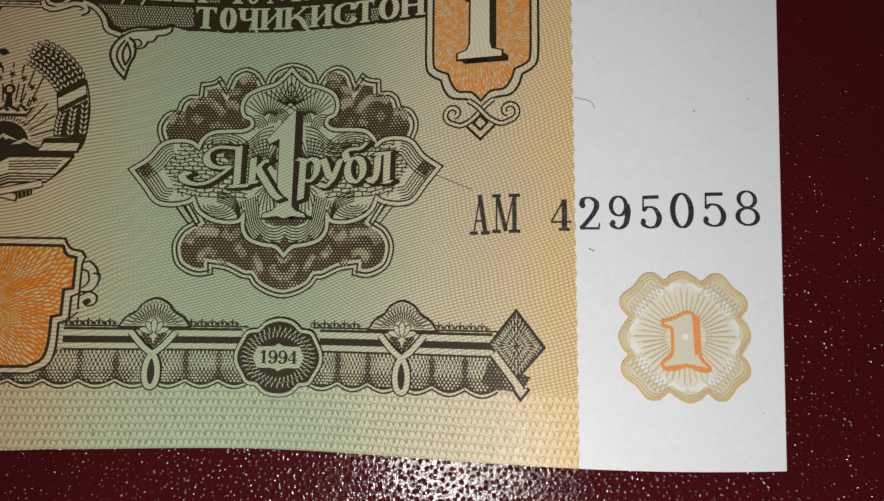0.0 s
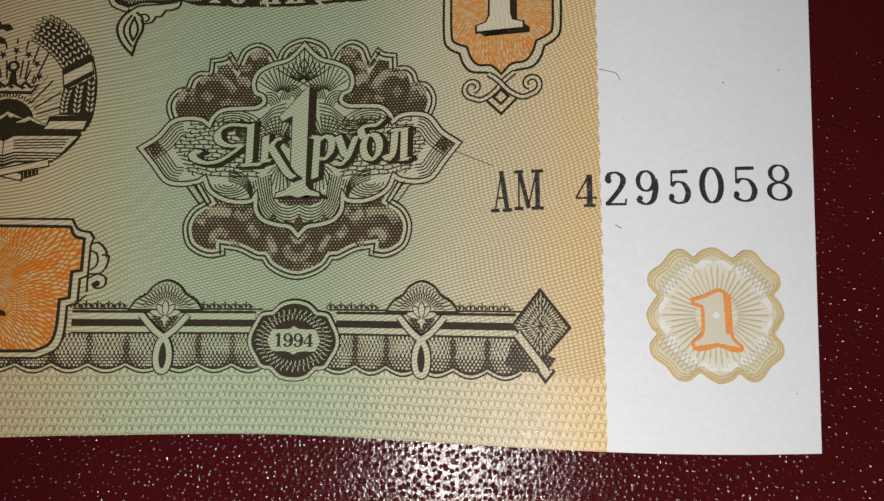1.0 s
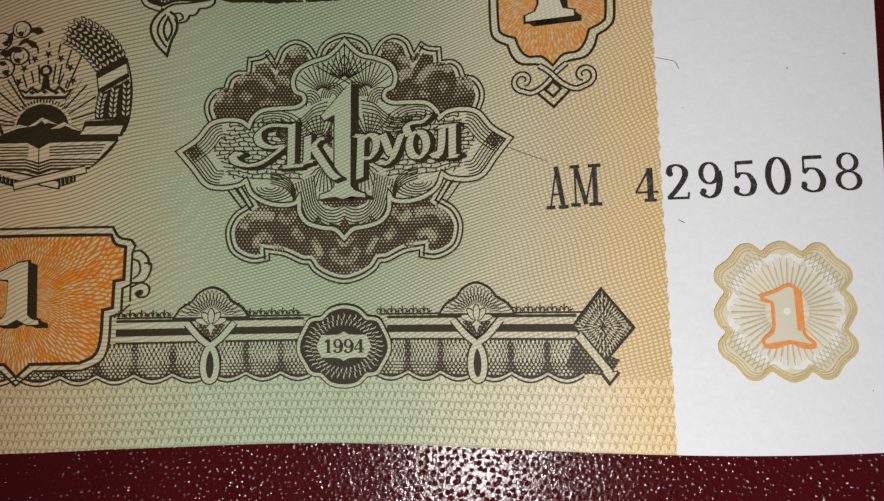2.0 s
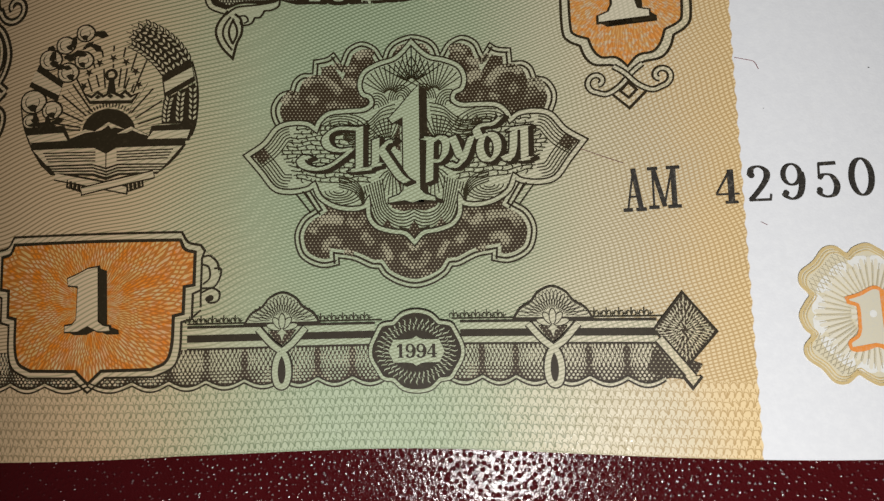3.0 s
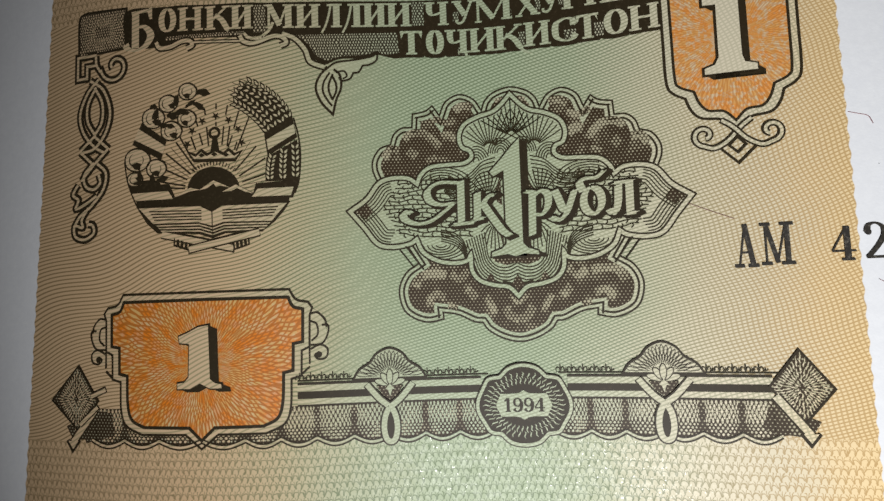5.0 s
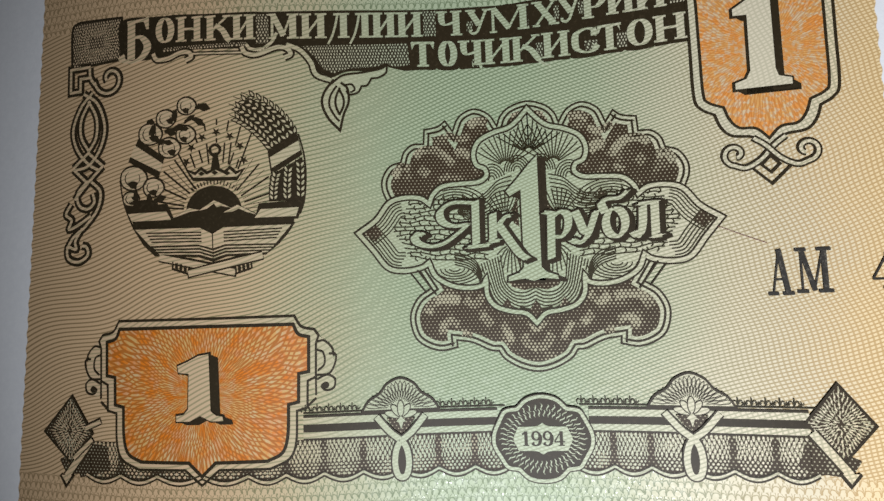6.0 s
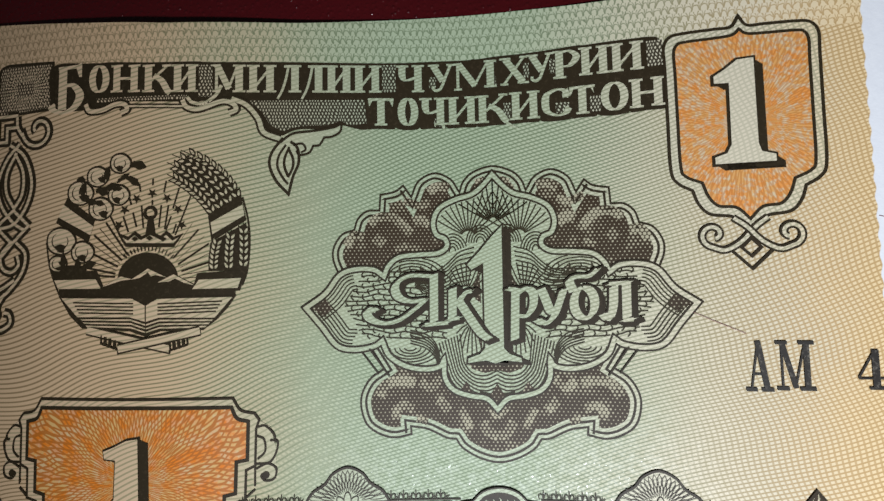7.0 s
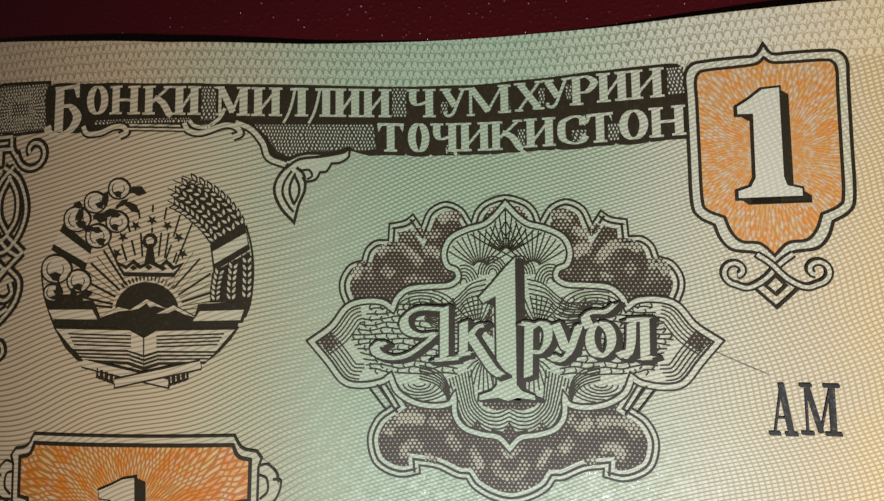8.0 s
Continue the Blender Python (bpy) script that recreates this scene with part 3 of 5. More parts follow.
def medallion():
    top = curve(mirrored(MED_TOP, AXIS) + MED_TOP[1:]) + [Vector((30.0, 1.0)), Vector((4.0, 1.0))]
    low = curve(MED_LOW + mirrored(MED_LOW, AXIS)[1:]) + [Vector((6.0, -2.0)), Vector((28.0, -2.0))]
    right = curve(list(reversed(STRAP_TOP)) + STRAP_LOW[1:])
    quat = right + curve(mirrored(list(reversed(STRAP_TOP)) + STRAP_LOW[1:], AXIS))[1:-1]
    lines = Ink()
    for p in (top, low):
        lines.stroke(p, 0.17, True)
        lines.stroke(inset(p, 0.44), 0.20, True)
    root = lines.lay("medallion", DARK, 3, note, "dark brown engraved medallion with scalloped double outline")
    halo = Ink().fill(top).fill(low)
    halo.lay("border_ground", BARE_PLAIN, 1, root)
    field = Ink().fill(inset(top, 0.84)).fill(inset(low, 0.84))
    field.lay("stippled_field", FINE_STIPPLE, 2, root, "dark stippled field")
    # curling bands of pale dots that follow the scallops
    for s in (-1, 1):
        for w, *pts in ((0.8, (3.8, 10.2), (4.8, 10.4), (5.6, 9.9)), (0.7, (5.5, 9.0), (6.5, 8.7), (7.8, 9.2)), (0.95, (5.5, 6.9), (6.3, 7.4), (7.0, 7.2)), (0.8, (7.2, 6.2), (8.2, 7.2), (8.9, 7.7), (10.0, 7.7), (10.8, 7.1)),
                        (1.0, (9.7, 6.0), (10.3, 5.3)), (0.8, (11.3, 6.0), (12.2, 6.1), (12.8, 5.2)), (0.6, (4.4, 6.0), (5.3, 5.6)), (0.4, (0.7, 11.0), (1.5, 10.7)), (0.6, (7.6, 5.2), (8.6, 4.8)),
                        (0.9, (7.0, -6.7), (8.3, -6.5), (9.5, -6.8), (10.1, -7.8)), (0.8, (7.2, -8.9), (8.0, -8.6), (8.7, -9.0), (8.6, -9.7)), (1.3, (4.3, -8.3), (4.9, -8.9)), (0.8, (4.8, -6.3), (5.7, -7.1), (6.6, -6.6)),
                        (0.65, (3.2, -8.9), (2.7, -9.7), (2.4, -10.6)), (0.85, (1.3, -10.0), (0.9, -10.8), (0.0, -11.3)), (0.5, (0.8, -8.9), (0.0, -9.7)), (0.6, (6.0, -10.0), (6.9, -9.7))):
            path = [(AXIS + s * p.x, p.y) for p in curve(pts)]
            Ink().stroke(path, w).lay("curl", PALE_STIPPLE, 3, root, "curling band of pale dots")
    Ink().fill(quat).lay("inner_ground", BARE, 5, root, "pale green ground")
    # engine-turned lines within the strap
    net = Ink()
    poly = inset(quat, 0.3)
    def clipped(path, w):
        run = []
        for p in path:
            if inside(p, poly):
                run.append(p)
            else:
                if len(run) > 2:
                    net.stroke(run, w)
                run = []
        if len(run) > 2:
            net.stroke(run, w)
    for s in (-1, 1):
        D = lambda *pts: clipped(curve([(AXIS + s * a, b) for a, b in pts], n=8), 0.125)
        for cx, cy, reach in ((0.0, 7.0, 4.0), (2.2, 5.8, 4.6)):          # palm fans in the upper lobe
            for k in range(13):
                a = radians(28 + 124 * k / 12)
                D((cx + 0.12 * reach * math.cos(a), cy + 0.12 * reach * math.sin(a)), (cx + 0.5 * reach * math.cos(a), cy + 0.52 * reach * math.sin(a)), (cx + 0.9 * reach * math.cos(a), cy + reach * math.sin(a)))
        for k in range(5):                        # hoods between the fans and beside the figure
            clipped(arc(AXIS + s * 1.15, 5.3, 0.35 + 0.22 * k, 0.5 + 0.26 * k, 0, 180, 16), 0.12)
            clipped(arc(AXIS + s * 3.6, 4.4, 0.3 + 0.25 * k, 0.6 + 0.28 * k, 20, 170, 16), 0.12)
        for k in range(10):                       # drapery that flows from the hoods out to the shoulders
            D((1.7 + 0.05 * k, 4.9 - 0.40 * k), (3.0 + 0.1 * k, 4.5 - 0.40 * k), (4.0, 3.6 - 0.32 * k), (5.0, 2.9 - 0.24 * k), (6.8, 2.5 - 0.12 * k))
        for k in range(9):                        # a small fan of leaves beside the stem
            a = radians(35 + 115 * k / 8)
            D((2.5 + 0.5 * math.cos(a), 1.0 + 0.5 * math.sin(a)), (2.5 + 1.2 * math.cos(a), 1.0 + 1.4 * math.sin(a)), (2.5 + 2.0 * math.cos(a), 1.0 + 2.6 * math.sin(a)))
        for k in range(6):                        # nested ovals under the shoulders
            clipped(arc(AXIS + s * 7.2, 2.5, 0.6 + 0.46 * k, 0.3 + 0.26 * k, 0, 180, 20), 0.12)
            clipped(arc(AXIS + s * 7.4, -3.7, 0.5 + 0.42 * k, 0.25 + 0.24 * k, 180, 360, 20), 0.12)
        for k in range(6):                        # streams that run down from the shoulders
            D((7.4, -2.2 - 0.22 * k), (6.0, -2.6 - 0.24 * k), (5.2, -3.4 - 0.26 * k), (4.8 + 0.06 * k, -4.7 - 0.2 * k))
        for k in range(8):                        # ripples round the foot of the figure
            D((0.0, -5.75 - 0.34 * k), (0.9, -6.15 - 0.32 * k), (2.0, -6.0 - 0.30 * k), (2.75 + 0.13 * k, -5.1 - 0.26 * k), (2.95 + 0.2 * k, -3.9 - 0.2 * k), (3.1 + 0.26 * k, -2.6 - 0.1 * k))
        for k in range(7):                        # a low fan beside the foot
            a = radians(-20 - 100 * k / 6)
            D((2.0 + 0.5 * math.cos(a), -1.6 + 0.6 * math.sin(a)), (2.0 + 1.0 * math.cos(a), -1.6 + 1.4 * math.sin(a)), (2.0 + 1.5 * math.cos(a), -1.6 + 2.8 * math.sin(a)))
        for j in range(-6, 7):                    # scales of the side leaves, in staggered rows
            y = 0.48 * j
            end = 13.0 - 0.5 * abs(y)
            D(*[(a, y * (1 - 0.05 * max(0.0, a - 8.5)) + 0.10 * math.sin(2.4 * a + j)) for a in (4.2, 5.4, 6.6, 7.8, 9.0, 10.2, 0.5 * (10.2 + end), end)])
            a = 4.4 + 0.46 * (j % 2)
            while a < end - 0.3:
                D((a, y), (a + 0.2, y + 0.24), (a + 0.1, y + 0.48))
                a += 0.92
    for k in range(5):                            # lines that follow the pointed tips
        ring = inset(quat, 0.5 + 0.3 * k)
        for s in (-1, 1):
            run = []
            for p in ring + ring[:1]:
                if (p.x - AXIS) * s > 12.2 - 0.1 * k:
                    run.append(p)
                elif run:
                    net.stroke(run, 0.12) if len(run) > 2 else None
                    run = []
    for k in range(4):                            # nested chevrons in the lowest point
        clipped([Vector((AXIS - 1.5, -7.5 - 0.1 * k)), Vector((AXIS - 0.5, -7.7 - 0.12 * k)), Vector((AXIS, -6.9 - 0.42 * k)), Vector((AXIS + 0.5, -7.7 - 0.12 * k)), Vector((AXIS + 1.5, -7.5 - 0.1 * k))], 0.10)
    dusk = Ink()                                  # closed shade round the lettering
    for s in (-1, 1):
        dusk.fill([(AXIS + s * 1.3, 3.0), (AXIS + s * 1.9, 1.6), (AXIS + s * 1.7, 0.4), (AXIS + s * 1.2, 0.0)])
        dusk.fill([(AXIS + s * 1.2, -1.6), (AXIS + s * 1.8, -2.6), (AXIS + s * 1.2, -3.8)])
        dusk.fill([(AXIS + s * 2.6, -4.9), (AXIS + s * 2.1, -5.6), (AXIS + s * 1.0, -5.95), (AXIS, -5.7), (AXIS, -4.9)])
        dusk.fill([(AXIS + s * 6.2, 3.3), (AXIS + s * 6.9, 2.6), (AXIS + s * 6.0, 2.2)])
    dusk.lay("shade", FINE_STIPPLE, 6, root)
    tagged(net.lay("lathework", LINE_INK, 7, root, "fine engine-turned lines"), kind="stuff")
    tips = Ink()
    for s in (-1, 1):
        tips.fill([(AXIS + s * 15.9, -0.1), (AXIS + s * 14.7, 0.75), (AXIS + s * 14.0, -0.1), (AXIS + s * 14.7, -0.95)])
        tips.fill([(AXIS + s * 2.1, -7.6), (AXIS + s * 2.6, -6.6), (AXIS + s * 3.2, -7.4)])
    tips.fill([(16.3, -7.9), (17.0, -6.9), (17.7, -7.9), (17.0, -8.8)])
    tips.lay("tip", FINE_STIPPLE, 7, root)
    Ink().stroke(quat, 0.68, True).lay("strap_edge", DARK, 8, root)
    Ink().stroke(quat, 0.36, True).lay("strap", BARE_PLAIN, 9, root, "bare strap with dark edges")
    stub = Ink()
    for s in (-1, 1):
        stub.stroke(line((AXIS + s * 11.6, -3.9), (AXIS + s * 10.1, -5.9)), 0.13).stroke(line((AXIS + s * 10.9, -3.7), (AXIS + s * 9.2, -6.1)), 0.16)
    stub.lay("stalk", DARK, 10, root)
    # lettering
    one = [(17.75, 6.75), (16.9, 5.9), (15.7, 4.5), (14.65, 3.4), (15.0, 2.95), (16.05, 3.5), (16.05, -3.8), (15.6, -4.3), (14.6, -4.65), (14.55, -5.05), (16.1, -4.85), (16.9, -5.1), (17.7, -4.85),
           (19.15, -5.0), (19.1, -4.65), (18.1, -4.3), (17.65, -3.8), (17.7, 6.4)]
    numeral(BARE, DARK, one, 0.8, -0.3, root, 11)
    words = (  # pen strokes of each letter
        [curve([(11.5, 2.45), (9.6, 2.5), (8.45, 1.75), (8.6, 0.75), (9.6, 0.3), (11.0, 0.4)]), line((11.75, 2.6), (11.7, -1.5)), line((10.9, -1.75), (12.9, -1.6)),
         curve([(10.9, 0.3), (9.9, -0.5), (8.7, -1.3), (7.4, -1.55), (6.3, -1.2), (5.95, -0.6), (6.3, -0.3), (6.7, -0.5)])],
        [line((13.35, 1.35), (13.3, -1.1)), line((12.9, -1.3), (13.9, -1.2)), curve([(15.0, 1.1), (14.4, 0.9), (13.8, 0.1)]), curve([(13.9, 0.2), (14.8, -1.2), (15.7, -2.5), (16.4, -3.05)])],
        [line((18.75, 1.1), (18.6, -3.1)), line((18.15, 1.25), (18.9, 1.1)), curve([(18.9, 0.8), (19.7, 1.25), (20.25, 0.8), (20.2, -0.3), (19.7, -1.05), (19.0, -1.1)])],
        [curve([(20.9, 1.2), (21.2, 0.5), (21.6, -0.6), (21.9, -0.9)]), curve([(22.8, 1.1), (22.4, 0.0), (21.9, -1.2), (21.2, -1.75), (20.5, -1.45)])],
        [arc(24.45, -0.05, 0.85, 1.3, 100, 455, 22), curve([(23.6, 0.9), (23.3, 1.8), (23.9, 2.15), (24.9, 2.2), (25.6, 2.75)])],
        [curve([(25.9, -1.0), (26.4, -1.4), (26.75, -0.4), (26.85, 1.3)]), line((26.5, 1.5), (28.1, 1.6)), line((27.85, 1.6), (27.8, -1.3)), line((27.5, -1.5), (28.3, -1.45))])
    for strokes in words:
        back = Ink()
        for k in range(4):
            for p in strokes:
                back.nib(p, 0.72, 0.3, 0.15, 0.13 * k, -0.07 * k)
        let = back.lay("letter", DARK, 22, root, "bare pen-drawn letter with a dark shadow")
        front = Ink()
        for p in strokes:
            front.nib(p, 0.72, 0.32)
        front.lay("face", BARE, 24, let)
    return root


medallion()


# -- round emblem, drawn on a grid of its own, u to the right and v down --
def arms(u, v):
    q = u / 100 - 4.5
    return Vector((-23.30 + 0.02282 * u + 0.0006 * v - 0.032 * q * q + 0.0031 * q ** 3, 15.03 - 0.00058 * u - 0.02234 * v))


def round_emblem():
    A = lambda *pts: [arms(*p) for p in pts]
    rim = Ink()
    rim.stroke(curve(A((822, 222), (842, 310), (847, 400), (836, 505), (815, 565))), 0.16)
    rim.stroke(curve(A((52, 400), (62, 480), (78, 540), (108, 615), (150, 680), (190, 722))), 0.14)
    rim.stroke(curve(A((790, 600), (750, 655), (700, 700), (660, 735))), 0.14)
    root = rim.lay("round_emblem", DARK, 3, note, "engraved round emblem with sun, crown, book, wheat and cotton")

    def shape(name, material, layer, parent, *polys):
        ink = Ink()
        for p in polys:
            ink.fill(A(*p))
        return ink.lay(name, material, layer, parent)

    dark = lambda name, layer, *polys: shape(name, DARK, layer, root, *polys)
    bare = lambda name, layer, *polys: shape(name, BARE_PLAIN, layer, root, *polys)
    # rays, whole at the sides and broken into dashes above
    for a in (184, 190, 197, 204, 211, 218, 225, 232, 309, 316, 323, 330, 337, 344, 351, 357):
        c, q = math.cos(radians(a)), math.sin(radians(a))
        Ink().stroke([arms(452 + 132 * c, 545 + 118 * q), arms(452 + 272 * c, 545 + 280 * q)], 0.16, taper=a % 2 == 1).lay("ray", DARK, 4, root)
    for u0, v0, u1, v1 in ((470, 152, 469, 178), (522, 160, 513, 205), (573, 188, 548, 268), (540, 300, 520, 352), (416, 172, 420, 203), (372, 212, 384, 255), (467, 236, 467, 256), (424, 258, 431, 345), (390, 285, 404, 342),
                           (502, 256, 492, 342), (530, 256, 515, 350), (352, 300, 372, 362), (300, 296, 352, 400), (620, 215, 556, 372), (560, 330, 548, 366)):
        Ink().stroke([arms(u0, v0), arms(u1, v1)], 0.15).lay("ray", DARK, 4, root)
    # sun, halo of short ticks, hills
    Ink().fill([arms(449 + 118 * math.cos(radians(a)), 546 + 104 * math.sin(radians(a))) for a in range(176, 365, 9)]).lay("sun", DARK, 5, root)
    ticks = Ink()
    for a in range(228, 316, 6):
        c, q = math.cos(radians(a)), math.sin(radians(a))
        ticks.stroke([arms(452 + 128 * c, 546 + 112 * q), arms(452 + 146 * c, 546 + 130 * q)], 0.11)
    tagged(ticks.lay("sun_halo", DARK, 5, root), kind="stuff")
    dark("hill", 6, [(262, 582), (350, 535), (385, 545), (450, 505), (520, 538), (550, 525), (650, 572), (790, 580), (788, 606), (560, 612), (440, 642), (320, 614), (108, 614), (103, 584)])
    for p in ([(272, 576), (345, 534), (388, 544), (345, 550)], [(385, 546), (450, 503), (525, 537), (480, 527), (462, 533), (450, 517), (420, 538)], [(488, 556), (550, 524), (632, 566), (590, 556), (556, 540), (530, 552)]):
        bare("hill_crest", 8, p)
    # crown
    outline = A((340, 374), (366, 414), (550, 414), (580, 374), (548, 388), (522, 364), (498, 384), (460, 366), (424, 386), (398, 366), (372, 388))
    top = Ink().stroke(outline, 0.26, True).fill(A((452, 300), (470, 300), (480, 372), (440, 372))).lay("crown", DARK, 8, root)
    Ink().fill(outline).lay("crown_ground", BARE_PLAIN, 6, top)
    for u, v in ((400, 388), (457, 385), (510, 388)):
        Ink().fill(A((u - 15, v), (u, v - 10), (u + 15, v), (u, v + 10))).lay("crown_gem", DARK, 9, top)
    Ink().stroke(A((364, 410), (552, 410)), 0.24).lay("crown_band", DARK, 9, top)
    Ink().stroke(arc(*arms(460, 288), 0.5, 0.5, 0, 340, 16), 0.26, True).lay("crown_knob", DARK, 9, top)
    # seven stars
    for u, v in ((335, 336), (358, 275), (405, 231), (467, 210), (525, 229), (568, 272), (582, 334)):
        dark("star", 6, [(u + (21 if k % 2 else 8) * math.sin(k * math.pi / 5 + math.pi), v + (21 if k % 2 else 8) * math.cos(k * math.pi / 5 + math.pi)) for k in range(10)])
    # ribbon bands and base bars
    dark("ribbon_band", 4, [(132, 222), (242, 312), (216, 402), (88, 322)])
    bare("ribbon_stripe", 5, [(118, 250), (236, 338), (224, 372), (98, 300)])
    dark("ribbon_band", 4, [(686, 298), (816, 214), (836, 312), (698, 398)])
    bare("ribbon_stripe", 5, [(696, 322), (822, 250), (829, 292), (702, 368)])
    dark("base_bar", 4, [(70, 512), (250, 514), (280, 585), (104, 590)], [(640, 520), (838, 504), (806, 585), (620, 585)])
    bare("base_stripe", 5, [(84, 550), (246, 545), (268, 584), (104, 586)])
    bare("base_stripe", 7, [(648, 544), (812, 536), (798, 574), (622, 580)])
    # open book with stacked leaves
    dark("book", 9, [(104, 612), (330, 610), (440, 640), (560, 608), (790, 602), (724, 690), (664, 736), (500, 742), (440, 764), (380, 744), (196, 736), (150, 690)])
    for page in ([(116, 620), (388, 619), (438, 645), (438, 706), (380, 690), (178, 692)], [(443, 645), (486, 619), (778, 609), (708, 688), (492, 690), (443, 706)]):
        bare("page", 10, page)
    for k in range(3):
        for page in ([(190 + 10 * k, 700 + 12 * k), (384, 698 + 14 * k), (440, 716 + 14 * k), (440, 721 + 14 * k), (384, 704 + 14 * k), (196 + 10 * k, 705 + 12 * k)],
                     [(443, 716 + 14 * k), (494, 698 + 14 * k), (702 - 12 * k, 695 + 12 * k), (696 - 12 * k, 701 + 12 * k), (494, 704 + 14 * k), (443, 721 + 14 * k)]):
            bare("page_edge", 10, page)
    for k in range(4):
        Ink().stroke(A((162 + 7 * k, 637 + 13 * k), (394, 638 + 13 * k)), 0.13).lay("text_bar", DARK, 11, root)
        Ink().stroke(A((488, 638 + 13 * k), (738 - 8 * k, 625 + 13 * k)), 0.13).lay("text_bar", DARK, 11, root)
    # crossed ribbon ends with fringes
    for k, (a, b) in enumerate((((215, 742), (532, 808)), ((652, 738), (336, 812)))):
        p, q = arms(*a), arms(*b)
        end = Ink().stroke(line(p, q), 0.88).stroke([q + Vector((0, 0.42)), q - Vector((0, 0.46))], 0.16).lay("ribbon_end", DARK, 9 + 3 * k, root)
        Ink().stroke(line(p, q), 0.58).lay("ribbon_face", BARE_PLAIN, 10 + 3 * k, end)
    fringe = Ink()
    for k in range(4):
        for u0, d in ((272 + 18 * k, 1), (600 - 18 * k, -1)):
            v0 = 760 + 6 * k
            fringe.stroke(A((u0, v0), (u0 - 3 * d, v0 + 32), (u0 + 10 * d, v0 + 38), (u0 + 12 * d, v0 + 6)), 0.13)
    tagged(fringe.lay("fringe", DARK, 12, root), kind="stuff")

    # wheat: four bent ears above the band, three upright ones below
    def ear(parent, p0, p1, p2, m, length, wide):
        B = lambda t: Vector(p0) * (1 - t) ** 2 + Vector(p1) * 2 * t * (1 - t) + Vector(p2) * t * t
        for k in range(m):
            t = k / m
            o, d = B(t), (B(t + 0.04) - B(t)).normalized()
            for side in (-1, 1):
                e = Vector((-d.y, d.x)) * side
                way = (d * 0.87 + e * 0.49).normalized()
                across = Vector((-way.y, way.x))
                bud = [o + e * 2 + way * q * length + across * w * wide for q, w in ((0, 0), (0.3, 1), (0.62, 0.9), (1, 0), (0.62, -0.9), (0.3, -1))]
                husk = Ink().stroke(A(*bud), 0.11, True).lay("husk", DARK, 4.4, parent)
                Ink().fill(A(*bud)).lay("grain", BARE_PLAIN, 4, husk)
        tip = B(1.0)
        d = (tip - B(0.9)).normalized()
        Ink().stroke(A(tip - d * 10, tip + d * 26), 0.2, taper=True).lay("awn", DARK, 4.6, parent)

    sheaf = dark("wheat_sheaf", 3, [(688, 296), (640, 232), (590, 178), (570, 140), (578, 96), (612, 66), (680, 84), (750, 130), (798, 180), (818, 216)])
    for p0, p1, p2 in (((706, 284), (640, 190), (548, 146)), ((738, 264), (664, 148), (548, 98)), ((772, 244), (706, 116), (570, 66)), ((804, 222), (752, 100), (604, 48))):
        ear(sheaf, p0, p1, p2, 9, 34, 7.5)
    low = dark("wheat_sheaf", 3, [(692, 402), (834, 322), (846, 400), (834, 506), (684, 512)])
    for p0, p1, p2 in (((706, 506), (704, 450), (722, 392)), ((764, 502), (764, 430), (774, 366)), ((820, 494), (826, 420), (824, 340))):
        ear(low, p0, p1, p2, 6, 34, 7.5)
    # cotton: leaves, stems and open bolls
    for u, v, w, h, a in ((412, 98, 32, 16, 10), (392, 160, 30, 13, 35), (352, 148, 28, 9, -35), (290, 128, 12, 26, 10), (300, 186, 34, 13, -25), (270, 200, 24, 16, 20), (196, 190, 14, 30, 15), (222, 240, 20, 12, 40), (256, 246, 26, 11, 10),
                          (332, 190, 18, 10, -10), (186, 152, 16, 12, 0), (150, 505, 60, 12, 4), (120, 470, 10, 26, -8), (176, 484, 11, 22, 0), (218, 492, 30, 12, -20)):
        ca, sa = math.cos(radians(a)), math.sin(radians(a))
        leaf = [(w * math.cos(t) * (1 + 0.15 * math.sin(3 * t)), h * math.sin(t) * (1 + 0.25 * math.cos(5 * t))) for t in [i * math.tau / 16 for i in range(16)]]
        dark("cotton_leaf", 8, [(u + x * ca - y * sa, v + x * sa + y * ca) for x, y in leaf])
    for u, v, r, a in ((342, 90, 41, 260), (252, 142, 42, 330), (184, 206, 50, 310), (335, 216, 42, 250), (264, 270, 47, 300), (110, 396, 56, 265), (194, 440, 44, 270), (98, 486, 34, 10)):
        rim_line = [arms(u + r * (1 + 0.04 * math.cos(3 * t)) * math.cos(t), v + r * 0.95 * math.sin(t)) for t in [k * math.tau / 24 for k in range(24)]]
        boll = Ink().stroke(rim_line, 0.16, True).lay("cotton_boll", DARK, 7, root)
        Ink().fill(rim_line).lay("boll_face", BARE_PLAIN, 6, boll)
        seam = Ink()
        seam.stroke([arms(u - 0.62 * r * math.cos(radians(t)), v + 0.62 * r * math.sin(radians(t))) for t in range(-60, 100, 20)], 0.11, taper=True)
        seam.stroke([arms(u + 0.5 * r * math.cos(radians(t)), v + 0.5 * r * math.sin(radians(t))) for t in range(-40, 80, 20)], 0.09, taper=True)
        cu, cv = u + 0.5 * r * math.cos(radians(a)), v - 0.5 * r * math.sin(radians(a))
        seam.fill([arms(cu + (0.46 if k % 4 == 1 else 0.3) * r * math.cos(k * math.pi / 5 + 0.3), cv + (0.46 if k % 4 == 1 else 0.3) * r * math.sin(k * math.pi / 5 + 0.3)) for k in range(10)])
        seam.lay("calyx", DARK, 7.5, boll)
    return root


round_emblem()

